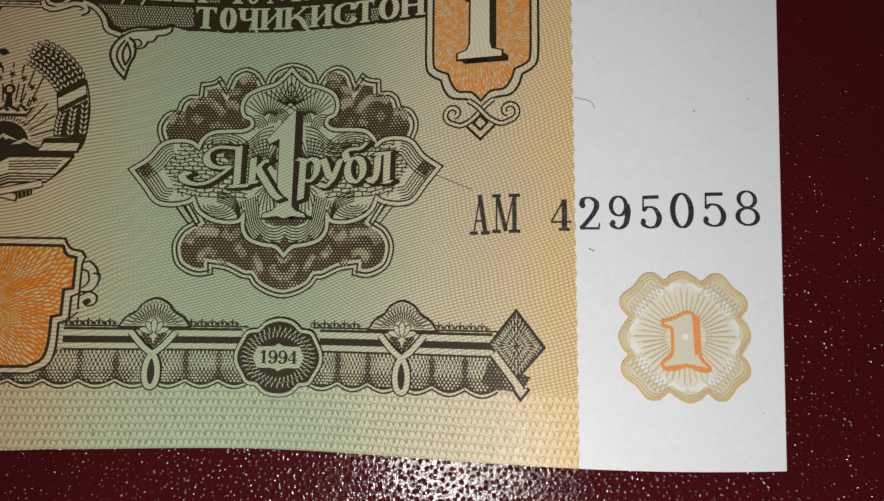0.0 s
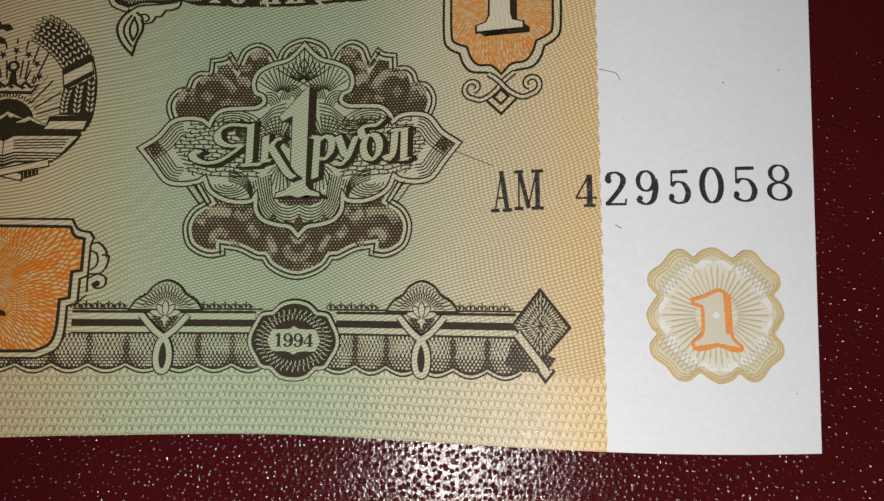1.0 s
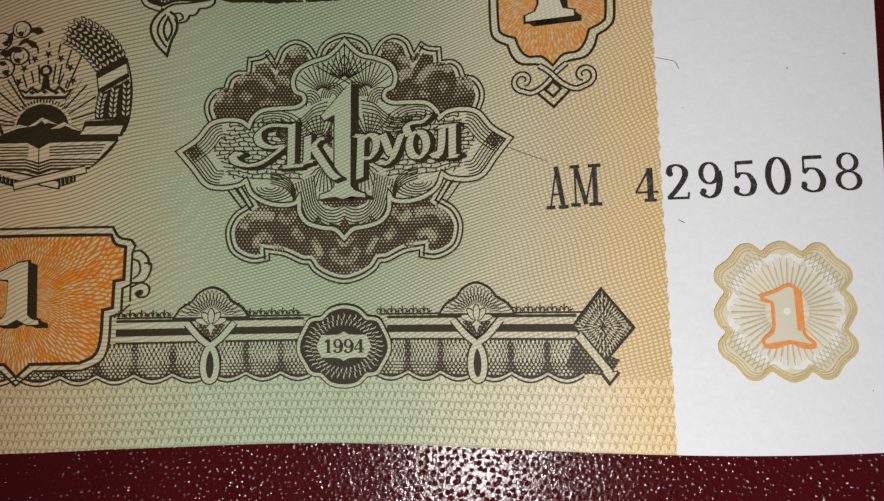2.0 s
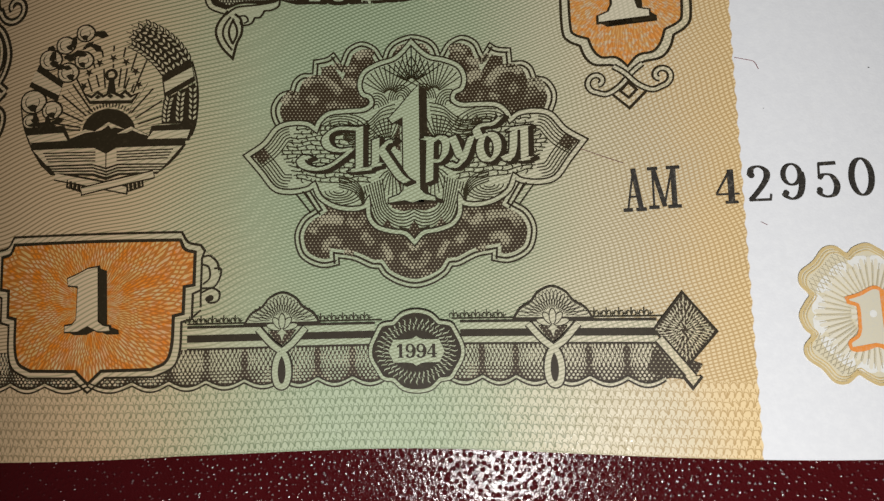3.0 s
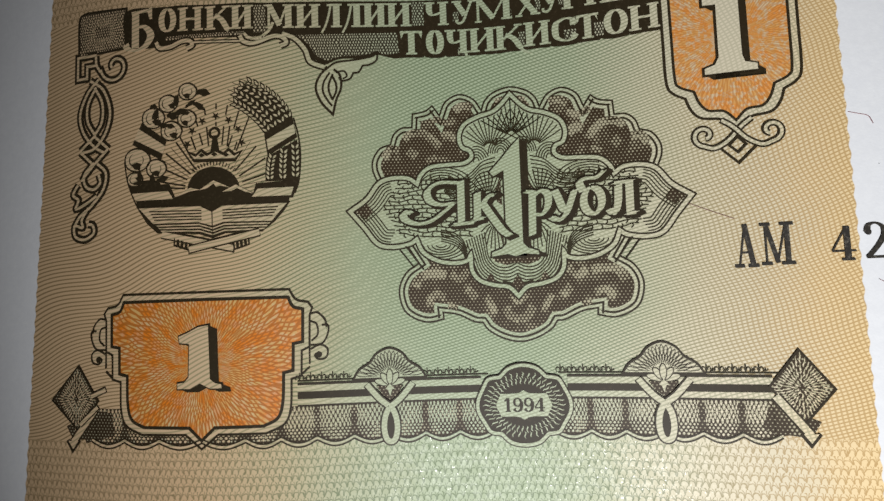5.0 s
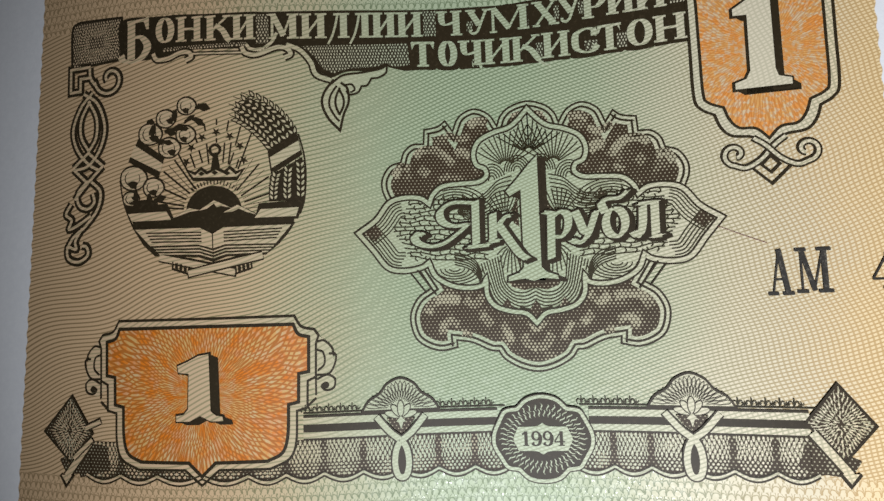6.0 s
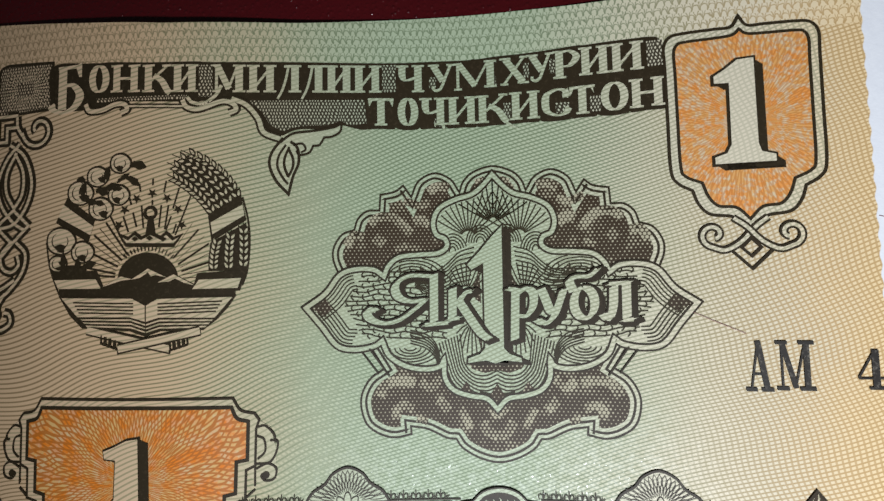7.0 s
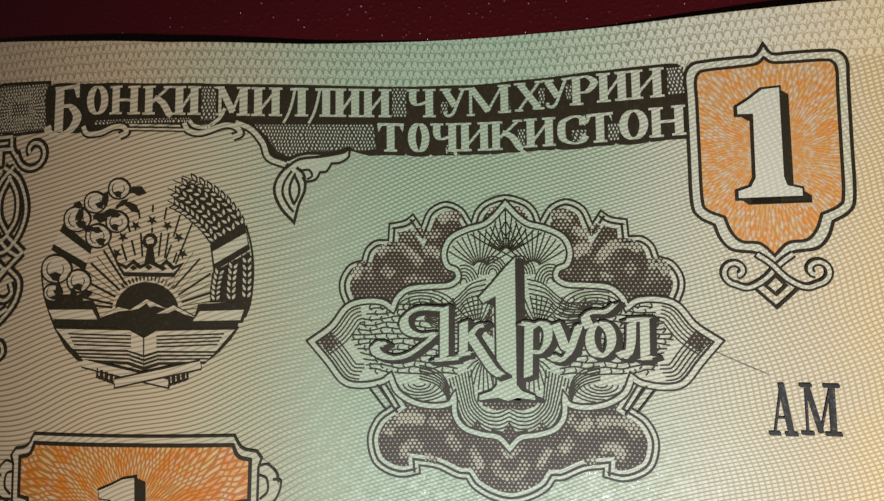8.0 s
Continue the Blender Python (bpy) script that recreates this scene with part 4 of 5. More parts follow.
# -- orange panel with the value, lower corner --
PANEL_AXIS = -13.88
PANEL_IN = [(-13.88, -8.45, 1), (-5.4, -8.5, 1), (-4.95, -9.4), (-4.0, -9.7, 1), (-4.05, -12.85, 1), (-4.95, -13.0, 1), (-5.0, -15.55, 1), (-5.9, -15.75, 1), (-6.0, -18.5), (-6.5, -20.0),
            (-7.85, -20.7, 1), (-12.6, -20.75, 1), (-13.88, -21.95, 1)]
PANEL_OUT = [(-13.88, -7.75, 1), (-5.3, -7.75, 1), (-4.65, -8.75), (-3.5, -9.05, 1), (-3.1, -9.6, 1), (-3.35, -10.3, 1), (-3.4, -13.35, 1), (-4.15, -13.7, 1), (-4.2, -16.1, 1), (-5.15, -16.35, 1), (-5.25, -19.05),
             (-5.85, -20.55), (-7.6, -21.4, 1), (-12.25, -21.4, 1), (-13.88, -22.75, 1)]


def whole(half, axis):
    return line(*curve(half + mirrored(half, axis)[1:-1] + [half[0]]))[:-1]


def value_panel():
    outer, inner = whole(PANEL_OUT, PANEL_AXIS), whole(PANEL_IN, PANEL_AXIS)
    root = Ink().stroke(outer, 0.20, True).stroke(inner, 0.30, True).lay("value_panel", DARK, 8, note, "orange panel with a notched double frame")
    Ink().fill(outer).lay("frame_ground", BARE_PLAIN, 4, root)
    Ink().fill(inner).lay("orange_ground", BURST_PANEL, 6, root, "orange ground of bursting fine lines")
    one = [(-16.2, -12.0), (-15.2, -11.6), (-14.2, -11.1), (-13.2, -10.95), (-13.0, -16.1), (-12.5, -16.5), (-11.9, -16.6), (-11.8, -17.0), (-13.0, -17.0), (-14.0, -16.5), (-15.0, -17.0), (-16.3, -17.0),
           (-16.3, -16.5), (-15.6, -16.4), (-15.15, -15.9), (-15.1, -12.7), (-16.1, -12.6)]
    numeral(BARE, DARK, one, 0.85, -0.35, root, 10)
    ear, pale = Ink(), Ink()
    for s in (-1, 1):
        X = lambda x: PANEL_AXIS + s * (x - PANEL_AXIS)
        for pts in ([(-3.35, -10.2), (-2.6, -10.1), (-1.9, -10.8), (-1.75, -11.5)], [(-2.2, -11.3), (-1.6, -11.4), (-1.65, -12.2), (-2.2, -13.1), (-3.3, -13.2)],
                    [(-3.3, -10.9), (-2.7, -11.2), (-2.6, -12.2), (-3.2, -12.8)], [(-3.3, -13.6), (-2.4, -13.2), (-1.7, -13.6), (-1.8, -14.4), (-2.5, -14.6), (-2.9, -14.2), (-2.5, -13.9)],
                    [(-3.4, -13.4), (-3.4, -15.0)], [(-3.4, -15.3), (-4.2, -16.0)]):
            ear.stroke(curve([(X(p[0]), p[1]) for p in pts]), 0.17)
        ear.disc(X(-2.5), -14.15, 0.3)
        pale.fill([(X(-3.5), -9.4), (X(-2.2), -10.2), (X(-1.7), -12.0), (X(-1.7), -14.5), (X(-3.0), -14.8), (X(-4.0), -14.2)])
    pale.lay("ear_ground", BARE_PLAIN, 3, root)
    ear.lay("ear_scroll", DARK, 9, root)
    return root


Ink.shift = Vector((0, 0.18))
value_panel()
Ink.shift = Vector((0, 0))

# -- orange shield with the value, upper corner --
SHIELD_AXIS = 37.65
SHIELD_OUT = [(37.65, 23.3, 1), (38.25, 22.45), (39.5, 22.4), (41.9, 22.35), (42.9, 22.15), (43.4, 21.3), (43.38, 19.5), (43.35, 15.0), (43.3, 10.8), (42.8, 9.65), (41.75, 9.0, 1), (41.35, 7.85), (40.55, 7.0), (39.0, 6.75), (38.4, 6.3), (37.65, 5.8, 1)]
SHIELD_IN = [(37.65, 22.2, 1), (38.2, 21.75), (39.5, 21.65), (41.8, 21.6), (42.4, 21.4), (42.65, 20.7), (42.62, 19.0), (42.6, 15.0), (42.55, 11.1), (42.2, 10.2), (41.0, 9.6, 1), (40.6, 8.45), (39.9, 7.65), (38.6, 7.45), (37.65, 6.5, 1)]


def value_shield():
    outer, inner = whole(SHIELD_OUT, SHIELD_AXIS), whole(SHIELD_IN, SHIELD_AXIS)
    root = Ink().stroke(outer, 0.24, True).stroke(inner, 0.24, True).lay("value_shield", DARK, 8, note, "orange shield with a lobed double frame")
    Ink().fill(outer).lay("frame_ground", BARE_PLAIN, 4, root)
    Ink().fill(inner).lay("orange_ground", BURST_SHIELD, 6, root, "orange ground of bursting fine lines")
    one = [(35.5, 18.35), (36.4, 18.9), (37.3, 19.6), (38.5, 19.65), (38.5, 12.6), (38.7, 11.9), (39.7, 11.6), (39.7, 11.05), (35.3, 11.05), (35.3, 11.6), (36.2, 11.9), (36.55, 12.6), (36.6, 17.7), (35.5, 17.75)]
    numeral(FACE, DARK, one, 0.7, -0.55, root, 10, 0.2)
    scroll = []
    for s in (-1, 1):
        X = lambda x: SHIELD_AXIS + s * (x - SHIELD_AXIS)
        hook = [Vector((X(p.x), p.y)) for p in spiral(40.4, 5.3, 0.3, 1.0, 250, -80)]
        scroll.append(hook + curve([tuple(hook[-1]), (X(39.6), 4.05), (X(38.4), 4.7), (X(37.3), 5.9), (X(36.4), 6.6)])[1:])
    knot = Ink().stroke(line((35.95, 4.2), (37.6, 2.5), (39.35, 4.2)), 0.24).stroke(line((37.6, 4.95), (38.3, 4.2), (37.6, 3.5), (36.9, 4.2), (37.6, 4.95))[:-1], 0.24, True)
    knot.lay("knot", DARK, 8, root)
    for k, path in enumerate(scroll):
        w = 0.62 if len(path) > 20 else 0.5
        s = Ink().stroke(path, w)
        ob = s.lay("scroll", DARK, 9 + 2 * k, root)
        Ink().stroke(path, w - 0.34).lay("scroll_face", BARE_PLAIN, 10 + 2 * k, ob)
    return root


Ink.shift = Vector((-0.22, 0))
value_shield()
Ink.shift = Vector((0, 0))

# -- title band along the upper edge --
ROW_1 = ["О -18.75 -16.75", "Н -16.5 -13.95", "К -13.55 -11.05", "И -10.9 -8.75", "М -7.3 -4.6", "И -4.3 -1.95", "Л -1.9 .2", "Л .2 2.25", "И 2.5 4.7", "И 4.9 7.25", "Ч 8.75 11.05", "У 11.5 13.85",
         "М 13.8 17.6", "Х 17.9 20.5", "У 20.3 22.6", "Р 22.7 24.85", "И 24.9 27.25", "И 27.45 30"]
ROW_2 = ["Т 6.1 8.45", "О 8.75 10.6", "Ч 10.8 13", "И 13.2 15.75", "К 15.85 18.6", "И 18.8 21.25", "С 21.5 24", "Т 23.85 26.1", "О 26.5 28.75", "Н 28.9 31.55"]
UPPER, LOWER = ((-24, 19.3), (-18, 19.35), (-12, 19.1), (-4, 18.95), (10, 18.95), (14, 19.0), (20, 19.38), (25, 19.65), (32, 19.76)), ((6, 15.95), (12, 15.9), (16, 15.95), (19, 16.1), (24, 16.22), (29, 16.36), (32, 16.46))


def title_line(knots):
    return lambda x: float(np.interp(x, [k[0] for k in knots], [k[1] for k in knots]))


def title():
    up, low = title_line(UPPER), title_line(LOWER)
    lower = [(-22.7, 18.2, 1), (-19.8, 17.8), (-15.2, 18.4, 1), (-9.0, 18.15, 1), (-5.0, 18.4), (-3.6, 17.1), (-2.9, 15.75, 1), (-1.3, 15.05, 1), (0.0, 15.6), (2.4, 15.65), (3.7, 16.05, 1), (5.4, 15.6), (6.2, 15.62, 1)]
    feet = []
    for item in ROW_2:                            # the band's edge follows the feet of the lower line
        a, b = map(float, item.split()[1:])
        feet += [(a + 0.1, low(a) - 0.34), (0.5 * (a + b), low(0.5 * (a + b)) - (0.42 if item[0] in "ОС" else 0.3)), (b - 0.1, low(b) - 0.34), (b + 0.1, low(b) - 0.2)]
    upper = [(31.75, 16.3, 1), (31.8, 21.2, 1), (31.3, 22.3), (30.4, 22.5, 1)] + [(x, up(x) + 2.72 + (0.0 if k % 2 else 0.06)) for k, x in enumerate((27.4, 25.0, 24.7, 20.5, 17.8, 16.0, 15.5, 15.0, 12.0, 8.0, 0.0, -7.2, -9.0, -13.0, -16.6, -17.8, -19.0, -22.7))]
    band = line(*[tuple(p) for p in curve(lower + feet + upper + [lower[0]])])[:-1]
    root = Ink().fill(band).lay("title_band", DARK, 3, note, "dark band with bare serif lettering")
    # woven gaps left between the letters
    for x0, y0, x1, y1 in ((-8.6, 18.6, -7.4, 21.5), (7.4, 19.0, 8.6, 21.5), (30.35, 19.9, 31.6, 22.1), (22.7, 16.5, 23.9, 17.4), (25.6, 16.4, 26.5, 17.8), (12.0, 15.75, 12.9, 16.5),
                           (-18.0, 18.45, -9.6, 18.8), (20.0, 19.9, 20.5, 21.2), (11.6, 19.3, 12.2, 20.3), (18.2, 16.3, 18.8, 17.7), (17.0, 19.3, 17.6, 20.2), (22.3, 20.1, 22.75, 21.4)):
        Ink().fill(line((x0, y0), (x1, y0), (x1, y1), (x0, y1), (x0, y0))[:-1]).lay("woven_gap", FINE_NET, 4, root, "woven ground of pale lozenges")
    wedge = curve([(-4.3, 18.2, 1), (5.8, 18.3, 1), (6.0, 16.2, 1), (4.6, 16.0), (3.7, 16.4, 1), (2.4, 16.0), (0.2, 15.9), (-1.3, 15.45, 1), (-2.4, 16.1), (-3.1, 17.2), (-4.3, 18.2, 1)])
    Ink().fill(line(*wedge)[:-1]).lay("woven_gap", FINE_NET, 4, root, "woven ground of pale lozenges")
    for row, base in ((ROW_1, up), (ROW_2, low)):
        for item in row:
            ch, a, b = item.split()
            let = serif_letter(Ink(), ch, float(a), float(b), base, 2.5, 0.66 if ch not in "УХ" else 0.58)
            rim = Ink()
            rim.v, rim.f = [p + Vector((0.10, -0.10)) for p in let.v], list(let.f)
            back = rim.lay("letter", DARK, 6, root, "bare serif letter with a dark shadow")
            let.lay("face", BARE, 7, back)
    initial = serif_letter(Ink(), "Б", -22.6, -19.15, lambda x: 17.75, 4.3, 0.85, 0.2)
    initial.lay("letter", BARE, 7, root, "tall bare initial letter")
    Ink().stroke(curve([(-6.6, 19.6), (-7.1, 18.7), (-8.1, 18.0), (-9.1, 18.1), (-9.6, 18.6)]), 0.3).lay("letter_tail", BARE, 7, root)
    for pts in ([(18.0, 16.6), (18.6, 15.75), (19.5, 15.3)], [(12.7, 16.3), (12.9, 15.4)]):
        Ink().stroke(curve(pts), 0.3, taper=True).lay("letter_tail", BARE, 7, root)
    # straps and hooks under the band
    under, face = Ink(), Ink()
    for pts in ([(-19.0, 18.35), (-18.6, 17.7), (-17.4, 17.7), (-16.2, 18.15), (-15.3, 18.15), (-15.0, 17.65), (-15.6, 17.35)], [(-10.0, 18.35), (-9.6, 17.7), (-8.5, 17.5), (-6.6, 18.15), (-5.6, 17.95), (-5.3, 17.4), (-5.9, 17.1)],
                [(-5.7, 18.4), (-4.4, 17.8), (-3.4, 16.6), (-2.9, 15.35), (-1.5, 14.75)]):
        c = curve(pts)
        under.stroke(c, 0.78), face.stroke(c, 0.40)
    under.stroke(line((-15.0, 17.95), (-9.5, 17.75)), 0.42), face.stroke(line((-15.0, 17.95), (-9.5, 17.75)), 0.16)
    under.lay("strap_edge", DARK, 7, root), face.lay("strap", BARE_PLAIN, 8, root)
    # pendant drop and leaf
    drop = curve([(-1.25, 14.8), (-2.15, 13.6), (-2.4, 12.45), (-1.85, 11.05), (-0.75, 9.8, 1), (-0.4, 11.3), (0.1, 12.6), (0.0, 13.9), (-0.6, 14.5)])
    leaf = curve([(-1.5, 14.4), (-0.4, 15.2), (1.4, 15.45), (3.2, 15.8), (3.8, 16.2, 1), (3.7, 15.4), (3.0, 14.95), (2.3, 14.85, 1), (1.9, 14.2), (1.35, 14.1, 1), (1.0, 13.5), (0.2, 13.3), (-0.1, 13.7)])
    Ink().fill(leaf).fill(drop).lay("pendant_ground", BARE_PLAIN, 3, root)
    p = Ink().stroke(leaf, 0.2).stroke(drop, 0.24)
    p.stroke(curve([(-1.0, 14.2), (-1.6, 13.2), (-1.7, 12.2), (-1.2, 11.2), (-0.8, 10.7)]), 0.2).stroke(curve([(-0.7, 14.0), (-1.1, 13.0), (-1.1, 12.2), (-0.8, 11.4)]), 0.22)
    p.stroke(curve([(-0.8, 13.9), (-0.4, 13.0), (-0.4, 12.2), (-0.8, 11.3)]), 0.22).stroke(curve([(-0.4, 14.2), (0.4, 14.3), (0.7, 13.8), (0.3, 13.5)]), 0.18)
    p.lay("pendant", DARK, 9, root)
    # square block at the end of the band
    blk = curve([(-28.5, 17.95, 1), (-28.55, 21.9), (-27.9, 22.65), (-26.8, 22.7, 1), (-22.6, 22.5, 1), (-22.4, 18.2, 1), (-28.5, 17.95, 1)])
    Ink().fill(line(*blk)[:-1]).lay("corner_block", FINE_NET, 3, root, "dark woven square block")
    Ink().stroke(blk, 0.28).lay("block_edge", DARK, 4, root)
    rays = Ink()
    for k in range(40):
        a = k * math.pi / 20
        r = 1 / max(abs(math.cos(a)) / 2.7, abs(math.sin(a)) / 2.0)
        rays.stroke([(-25.5 + 0.34 * r * math.cos(a), 20.3 + 0.34 * r * math.sin(a)), (-25.5 + 0.95 * r * math.cos(a), 20.3 + 0.95 * r * math.sin(a))], 0.055)
    tagged(rays.lay("block_ray", BARE, 5, root), kind="stuff")
    return root


title()


# -- hanging scroll down the side --
def side_scroll():
    paths = [
        line((-26.9, 17.7), (-29.3, 17.7), (-29.3, 15.3), (-28.1, 15.3), (-28.1, 16.6), (-26.8, 16.6)),
        spiral(-24.6, 16.2, 0.35, 1.75, 200, -170) + curve([(-26.3, 15.7), (-26.9, 16.6), (-27.0, 17.6)])[1:],
        curve([(-26.6, 15.0), (-28.0, 13.6), (-28.9, 11.4), (-28.4, 9.4), (-27.0, 7.8), (-25.6, 7.0)]),
        curve([(-27.7, 15.0), (-26.0, 13.8), (-25.1, 11.4), (-25.6, 9.2), (-27.0, 7.6), (-28.7, 7.3)]),
        curve([(-26.9, 14.2), (-27.9, 12.4), (-27.9, 10.6), (-26.9, 9.0)]),
        curve([(-27.1, 14.2), (-26.1, 12.4), (-26.1, 10.4), (-27.0, 9.0)]),
        line((-25.3, 7.4), (-27.0, 5.9), (-28.6, 4.3)), line((-28.8, 7.5), (-27.0, 8.9), (-25.2, 7.4)), line((-28.8, 7.4), (-27.2, 6.0)),
        curve([(-27.0, 6.1), (-28.2, 4.9), (-28.0, 3.7), (-27.0, 3.3), (-26.2, 3.9), (-26.4, 4.8)]),
        curve([(-26.6, 6.0), (-25.5, 4.9), (-25.8, 3.2), (-27.2, 1.6), (-28.6, 0.6), (-29.4, -0.5)]),
        curve([(-29.0, 3.9), (-29.6, 2.9), (-28.9, 2.3), (-29.2, 1.4), (-27.8, 1.9), (-26.6, 2.6)]),
        curve([(-27.6, 1.4), (-28.4, 0.2), (-28.3, -0.6), (-29.3, -0.4), (-29.2, -1.5), (-28.0, -1.9), (-26.9, -1.3), (-27.0, -0.5), (-27.6, -0.3)]),
    ]
    edge = Ink()
    for p in paths:
        edge.stroke(p, 0.86)
    root = edge.lay("side_scroll", DARK, 3, note, "dark twisted scroll ornament hanging from the title band")
    for p in paths:
        Ink().stroke(p, 0.28).lay("strand", BARE_PLAIN, 5, root)
    return root


Ink.shift = Vector((0.7, 0.2))
side_scroll()
Ink.shift = Vector((0, 0))

# -- border along the lower edge --
CUSPS = [-25.9, -22.1, -18.3, -13.9, -9.6, -6.2, -2.8, 0.7, 4.2, 7.5, 10.8, 14.2, 17.0, 19.8, 23.2, 26.3, 29.6, 32.8, 36.0, 39.1]


def border():
    band = Ink()
    for a, b in zip(CUSPS, CUSPS[1:]):
        drop = [(a + (b - a) * k / 10, -21.7 - 0.62 * math.sin(math.pi * k / 10)) for k in range(11)]
        band.fill([(a, -18.8)] + drop + [(b, -18.8)])
    root = band.lay("lower_border", FINE_STIPPLE, 2, note, "dark woven border with a scalloped lower edge")
    rim, pale, posts, bars = Ink(), Ink(), Ink(), Ink()
    for a, b in zip(CUSPS, CUSPS[1:]):
        sc = [(a + (b - a) * k / 12, -21.75 - 0.62 * math.sin(math.pi * k / 12)) for k in range(13)]
        rim.stroke([(x, y - 0.25) for x, y in sc], 0.16).stroke([(x, y + 0.14) for x, y in sc], 0.14)
        pale.stroke([(x, y - 0.06) for x, y in sc], 0.26)
        for j, y in enumerate((-19.05, -19.45, -19.85, -20.25, -20.65, -21.02, -21.3, -21.58, -21.86)):
            n, tall = 9, 0.33 if j < 5 else 0.15
            for i in range(n - j % 2):
                u = (i + 0.5 + 0.5 * (j % 2)) / n
                side = math.sin(math.pi * (0.06 + 0.88 * u))
                if tall < 0.3 and side < (0.35, 0.35, 0.55, 0.85)[j - 5]:
                    continue
                x = 0.5 * (a + b) - 0.43 * (b - a) * math.cos(math.pi * (0.12 + 0.76 * u)) / math.cos(math.pi * 0.12)
                wd, ht = 0.122 * (b - a) / 3.4 * (0.25 + 0.75 * side), tall * (0.55 + 0.45 * side)
                posts.fill([(x - wd, y), (x - 0.4 * wd, y + ht * 0.8), (x + 0.4 * wd, y + ht * 0.8), (x + wd, y), (x + 0.4 * wd, y - ht * 0.8), (x - 0.4 * wd, y - ht * 0.8)])
    pale.lay("scallop", BARE_PLAIN, 4, root), rim.lay("scallop_edge", DARK, 5, root)
    tagged(posts.lay("weave", BARE_PLAIN, 3, root, "pale lozenges of the woven bays"), kind="stuff")
    runs = ((-4.6, 2.9), (5.5, 13.0), (21.2, 28.5), (31.0, 38.6))
    for x0, x1 in runs:
        Ink().fill(line((x0, -16.6), (x1, -16.6), (x1, -18.85), (x0, -18.85), (x0, -16.6))[:-1]).lay("rail", DARK, 6, root)
    face = Ink()
    for x0, x1 in runs:
        face.fill(line((x0, -16.82), (x1, -16.82), (x1, -17.42), (x0, -17.42), (x0, -16.82))[:-1])
        face.fill(line((x0, -18.12), (x1, -18.12), (x1, -18.66), (x0, -18.66), (x0, -18.12))[:-1])
    face.lay("rail_face", BARE, 7, root)
    # comb of little loops on the upper rail
    comb = Ink()
    for x0, x1 in ((-4.4, 0.5), (7.8, 13.4), (20.6, 26.1), (33.4, 39.0)):
        x = x0
        while x < x1 - 0.4:
            comb.stroke([(x, -16.4), (x, -15.65)], 0.10).stroke(arc(x + 0.24, -16.14, 0.17, 0.22, -70, 200, 10), 0.075).stroke(arc(x - 0.24, -16.14, 0.17, 0.22, -20, 250, 10), 0.075)
            comb.stroke(arc(x + 0.525, -16.0, 0.24, 0.22, 200, 340, 8), 0.07).stroke([(x + 0.525, -16.35), (x + 0.525, -15.95)], 0.06)
            x += 1.05
        comb.stroke(line((x0 - 0.2, -16.42), (x1 + 0.3, -16.42)), 0.12)
    comb.lay("comb", LINE_INK, 8, root)
    # fan flowers with knotted loops
    for cx in (4.2, 29.75):
        dome = curve([(cx - 3.55, -16.6, 1), (cx - 2.9, -15.6), (cx - 1.9, -14.95), (cx - 1.2, -14.1), (cx, -13.6), (cx + 1.2, -14.1), (cx + 1.9, -14.95), (cx + 2.9, -15.6), (cx + 3.55, -16.6, 1)])
        fan = Ink().stroke(dome, 0.19).stroke(line((cx - 3.6, -16.5), (cx + 3.6, -16.5)), 0.2)
        fan = fan.lay("fan_flower", DARK, 11, root, "engraved fan flower with a knotted loop")
        Ink().fill(dome).lay("fan_ground", BARE, 9, fan)
        ribs = Ink()
        for reach, m, off in ((1.0, 19, 0.0), (0.72, 18, 0.5)):
            for k in range(m):
                a = radians(10 + (k + off) * 160 / 18)
                r = reach * (3.35 - 0.72 * math.sin(a) ** 2 + 0.26 * math.cos(4 * a))
                ribs.stroke([(cx + q * r * math.cos(a + w), -16.55 + q * r * math.sin(a + w)) for q, w in ((0.5, 0.0), (0.66, 0.055), (0.84, 0.06), (0.94, 0.0), (0.84, -0.06), (0.66, -0.055))], 0.07, True)
        ribs.lay("fan_rib", DARK, 10, fan)
        bloom = Ink()
        bloom.fill([(cx - 1.3, -17.2), (cx - 0.75, -18.0), (cx, -18.6), (cx + 0.75, -18.0), (cx + 1.3, -17.2)])
        for k, (a, ln) in enumerate(((165, 1.5), (15, 1.5), (128, 1.35), (52, 1.35), (90, 1.45))):
            ca, sa = math.cos(radians(a)), math.sin(radians(a))
            petal = [(cx + ca * q - sa * w, -17.05 + sa * q + ca * w) for q, w in [(ln * (0.5 - 0.5 * math.cos(t)), 0.30 * math.sin(t)) for t in [i * math.tau / 18 for i in range(18)]]]
            leaf = Ink().fill(petal).lay("petal", BARE_PLAIN, 12 + 0.4 * k, fan)
            Ink().stroke(petal, 0.09, True).lay("petal_edge", DARK, 12.2 + 0.4 * k, fan)
        bloom.lay("bloom", FINE_STIPPLE, 11.8, fan)
        Ink().fill([(cx, -17.0), (cx - 0.45, -17.5), (cx - 0.2, -17.55), (cx, -18.2), (cx + 0.2, -17.55), (cx + 0.45, -17.5)]).lay("calyx", BARE_PLAIN, 14.2, fan)
        loop = curve([(cx + 2.2, -17.0), (cx + 1.0, -18.4), (cx - 0.25, -19.5), (cx - 0.62, -20.9), (cx - 0.45, -22.1), (cx, -22.45), (cx + 0.45, -22.1), (cx + 0.62, -20.9), (cx + 0.25, -19.5), (cx - 1.0, -18.4), (cx - 2.2, -17.0)])
        Ink().fill(arc(cx, -21.0, 0.5, 1.2, 0, 345, 23)).lay("loop_shade", DARK, 14.4, fan)
        Ink().stroke(loop, 0.80).lay("loop_edge", DARK, 15, fan)
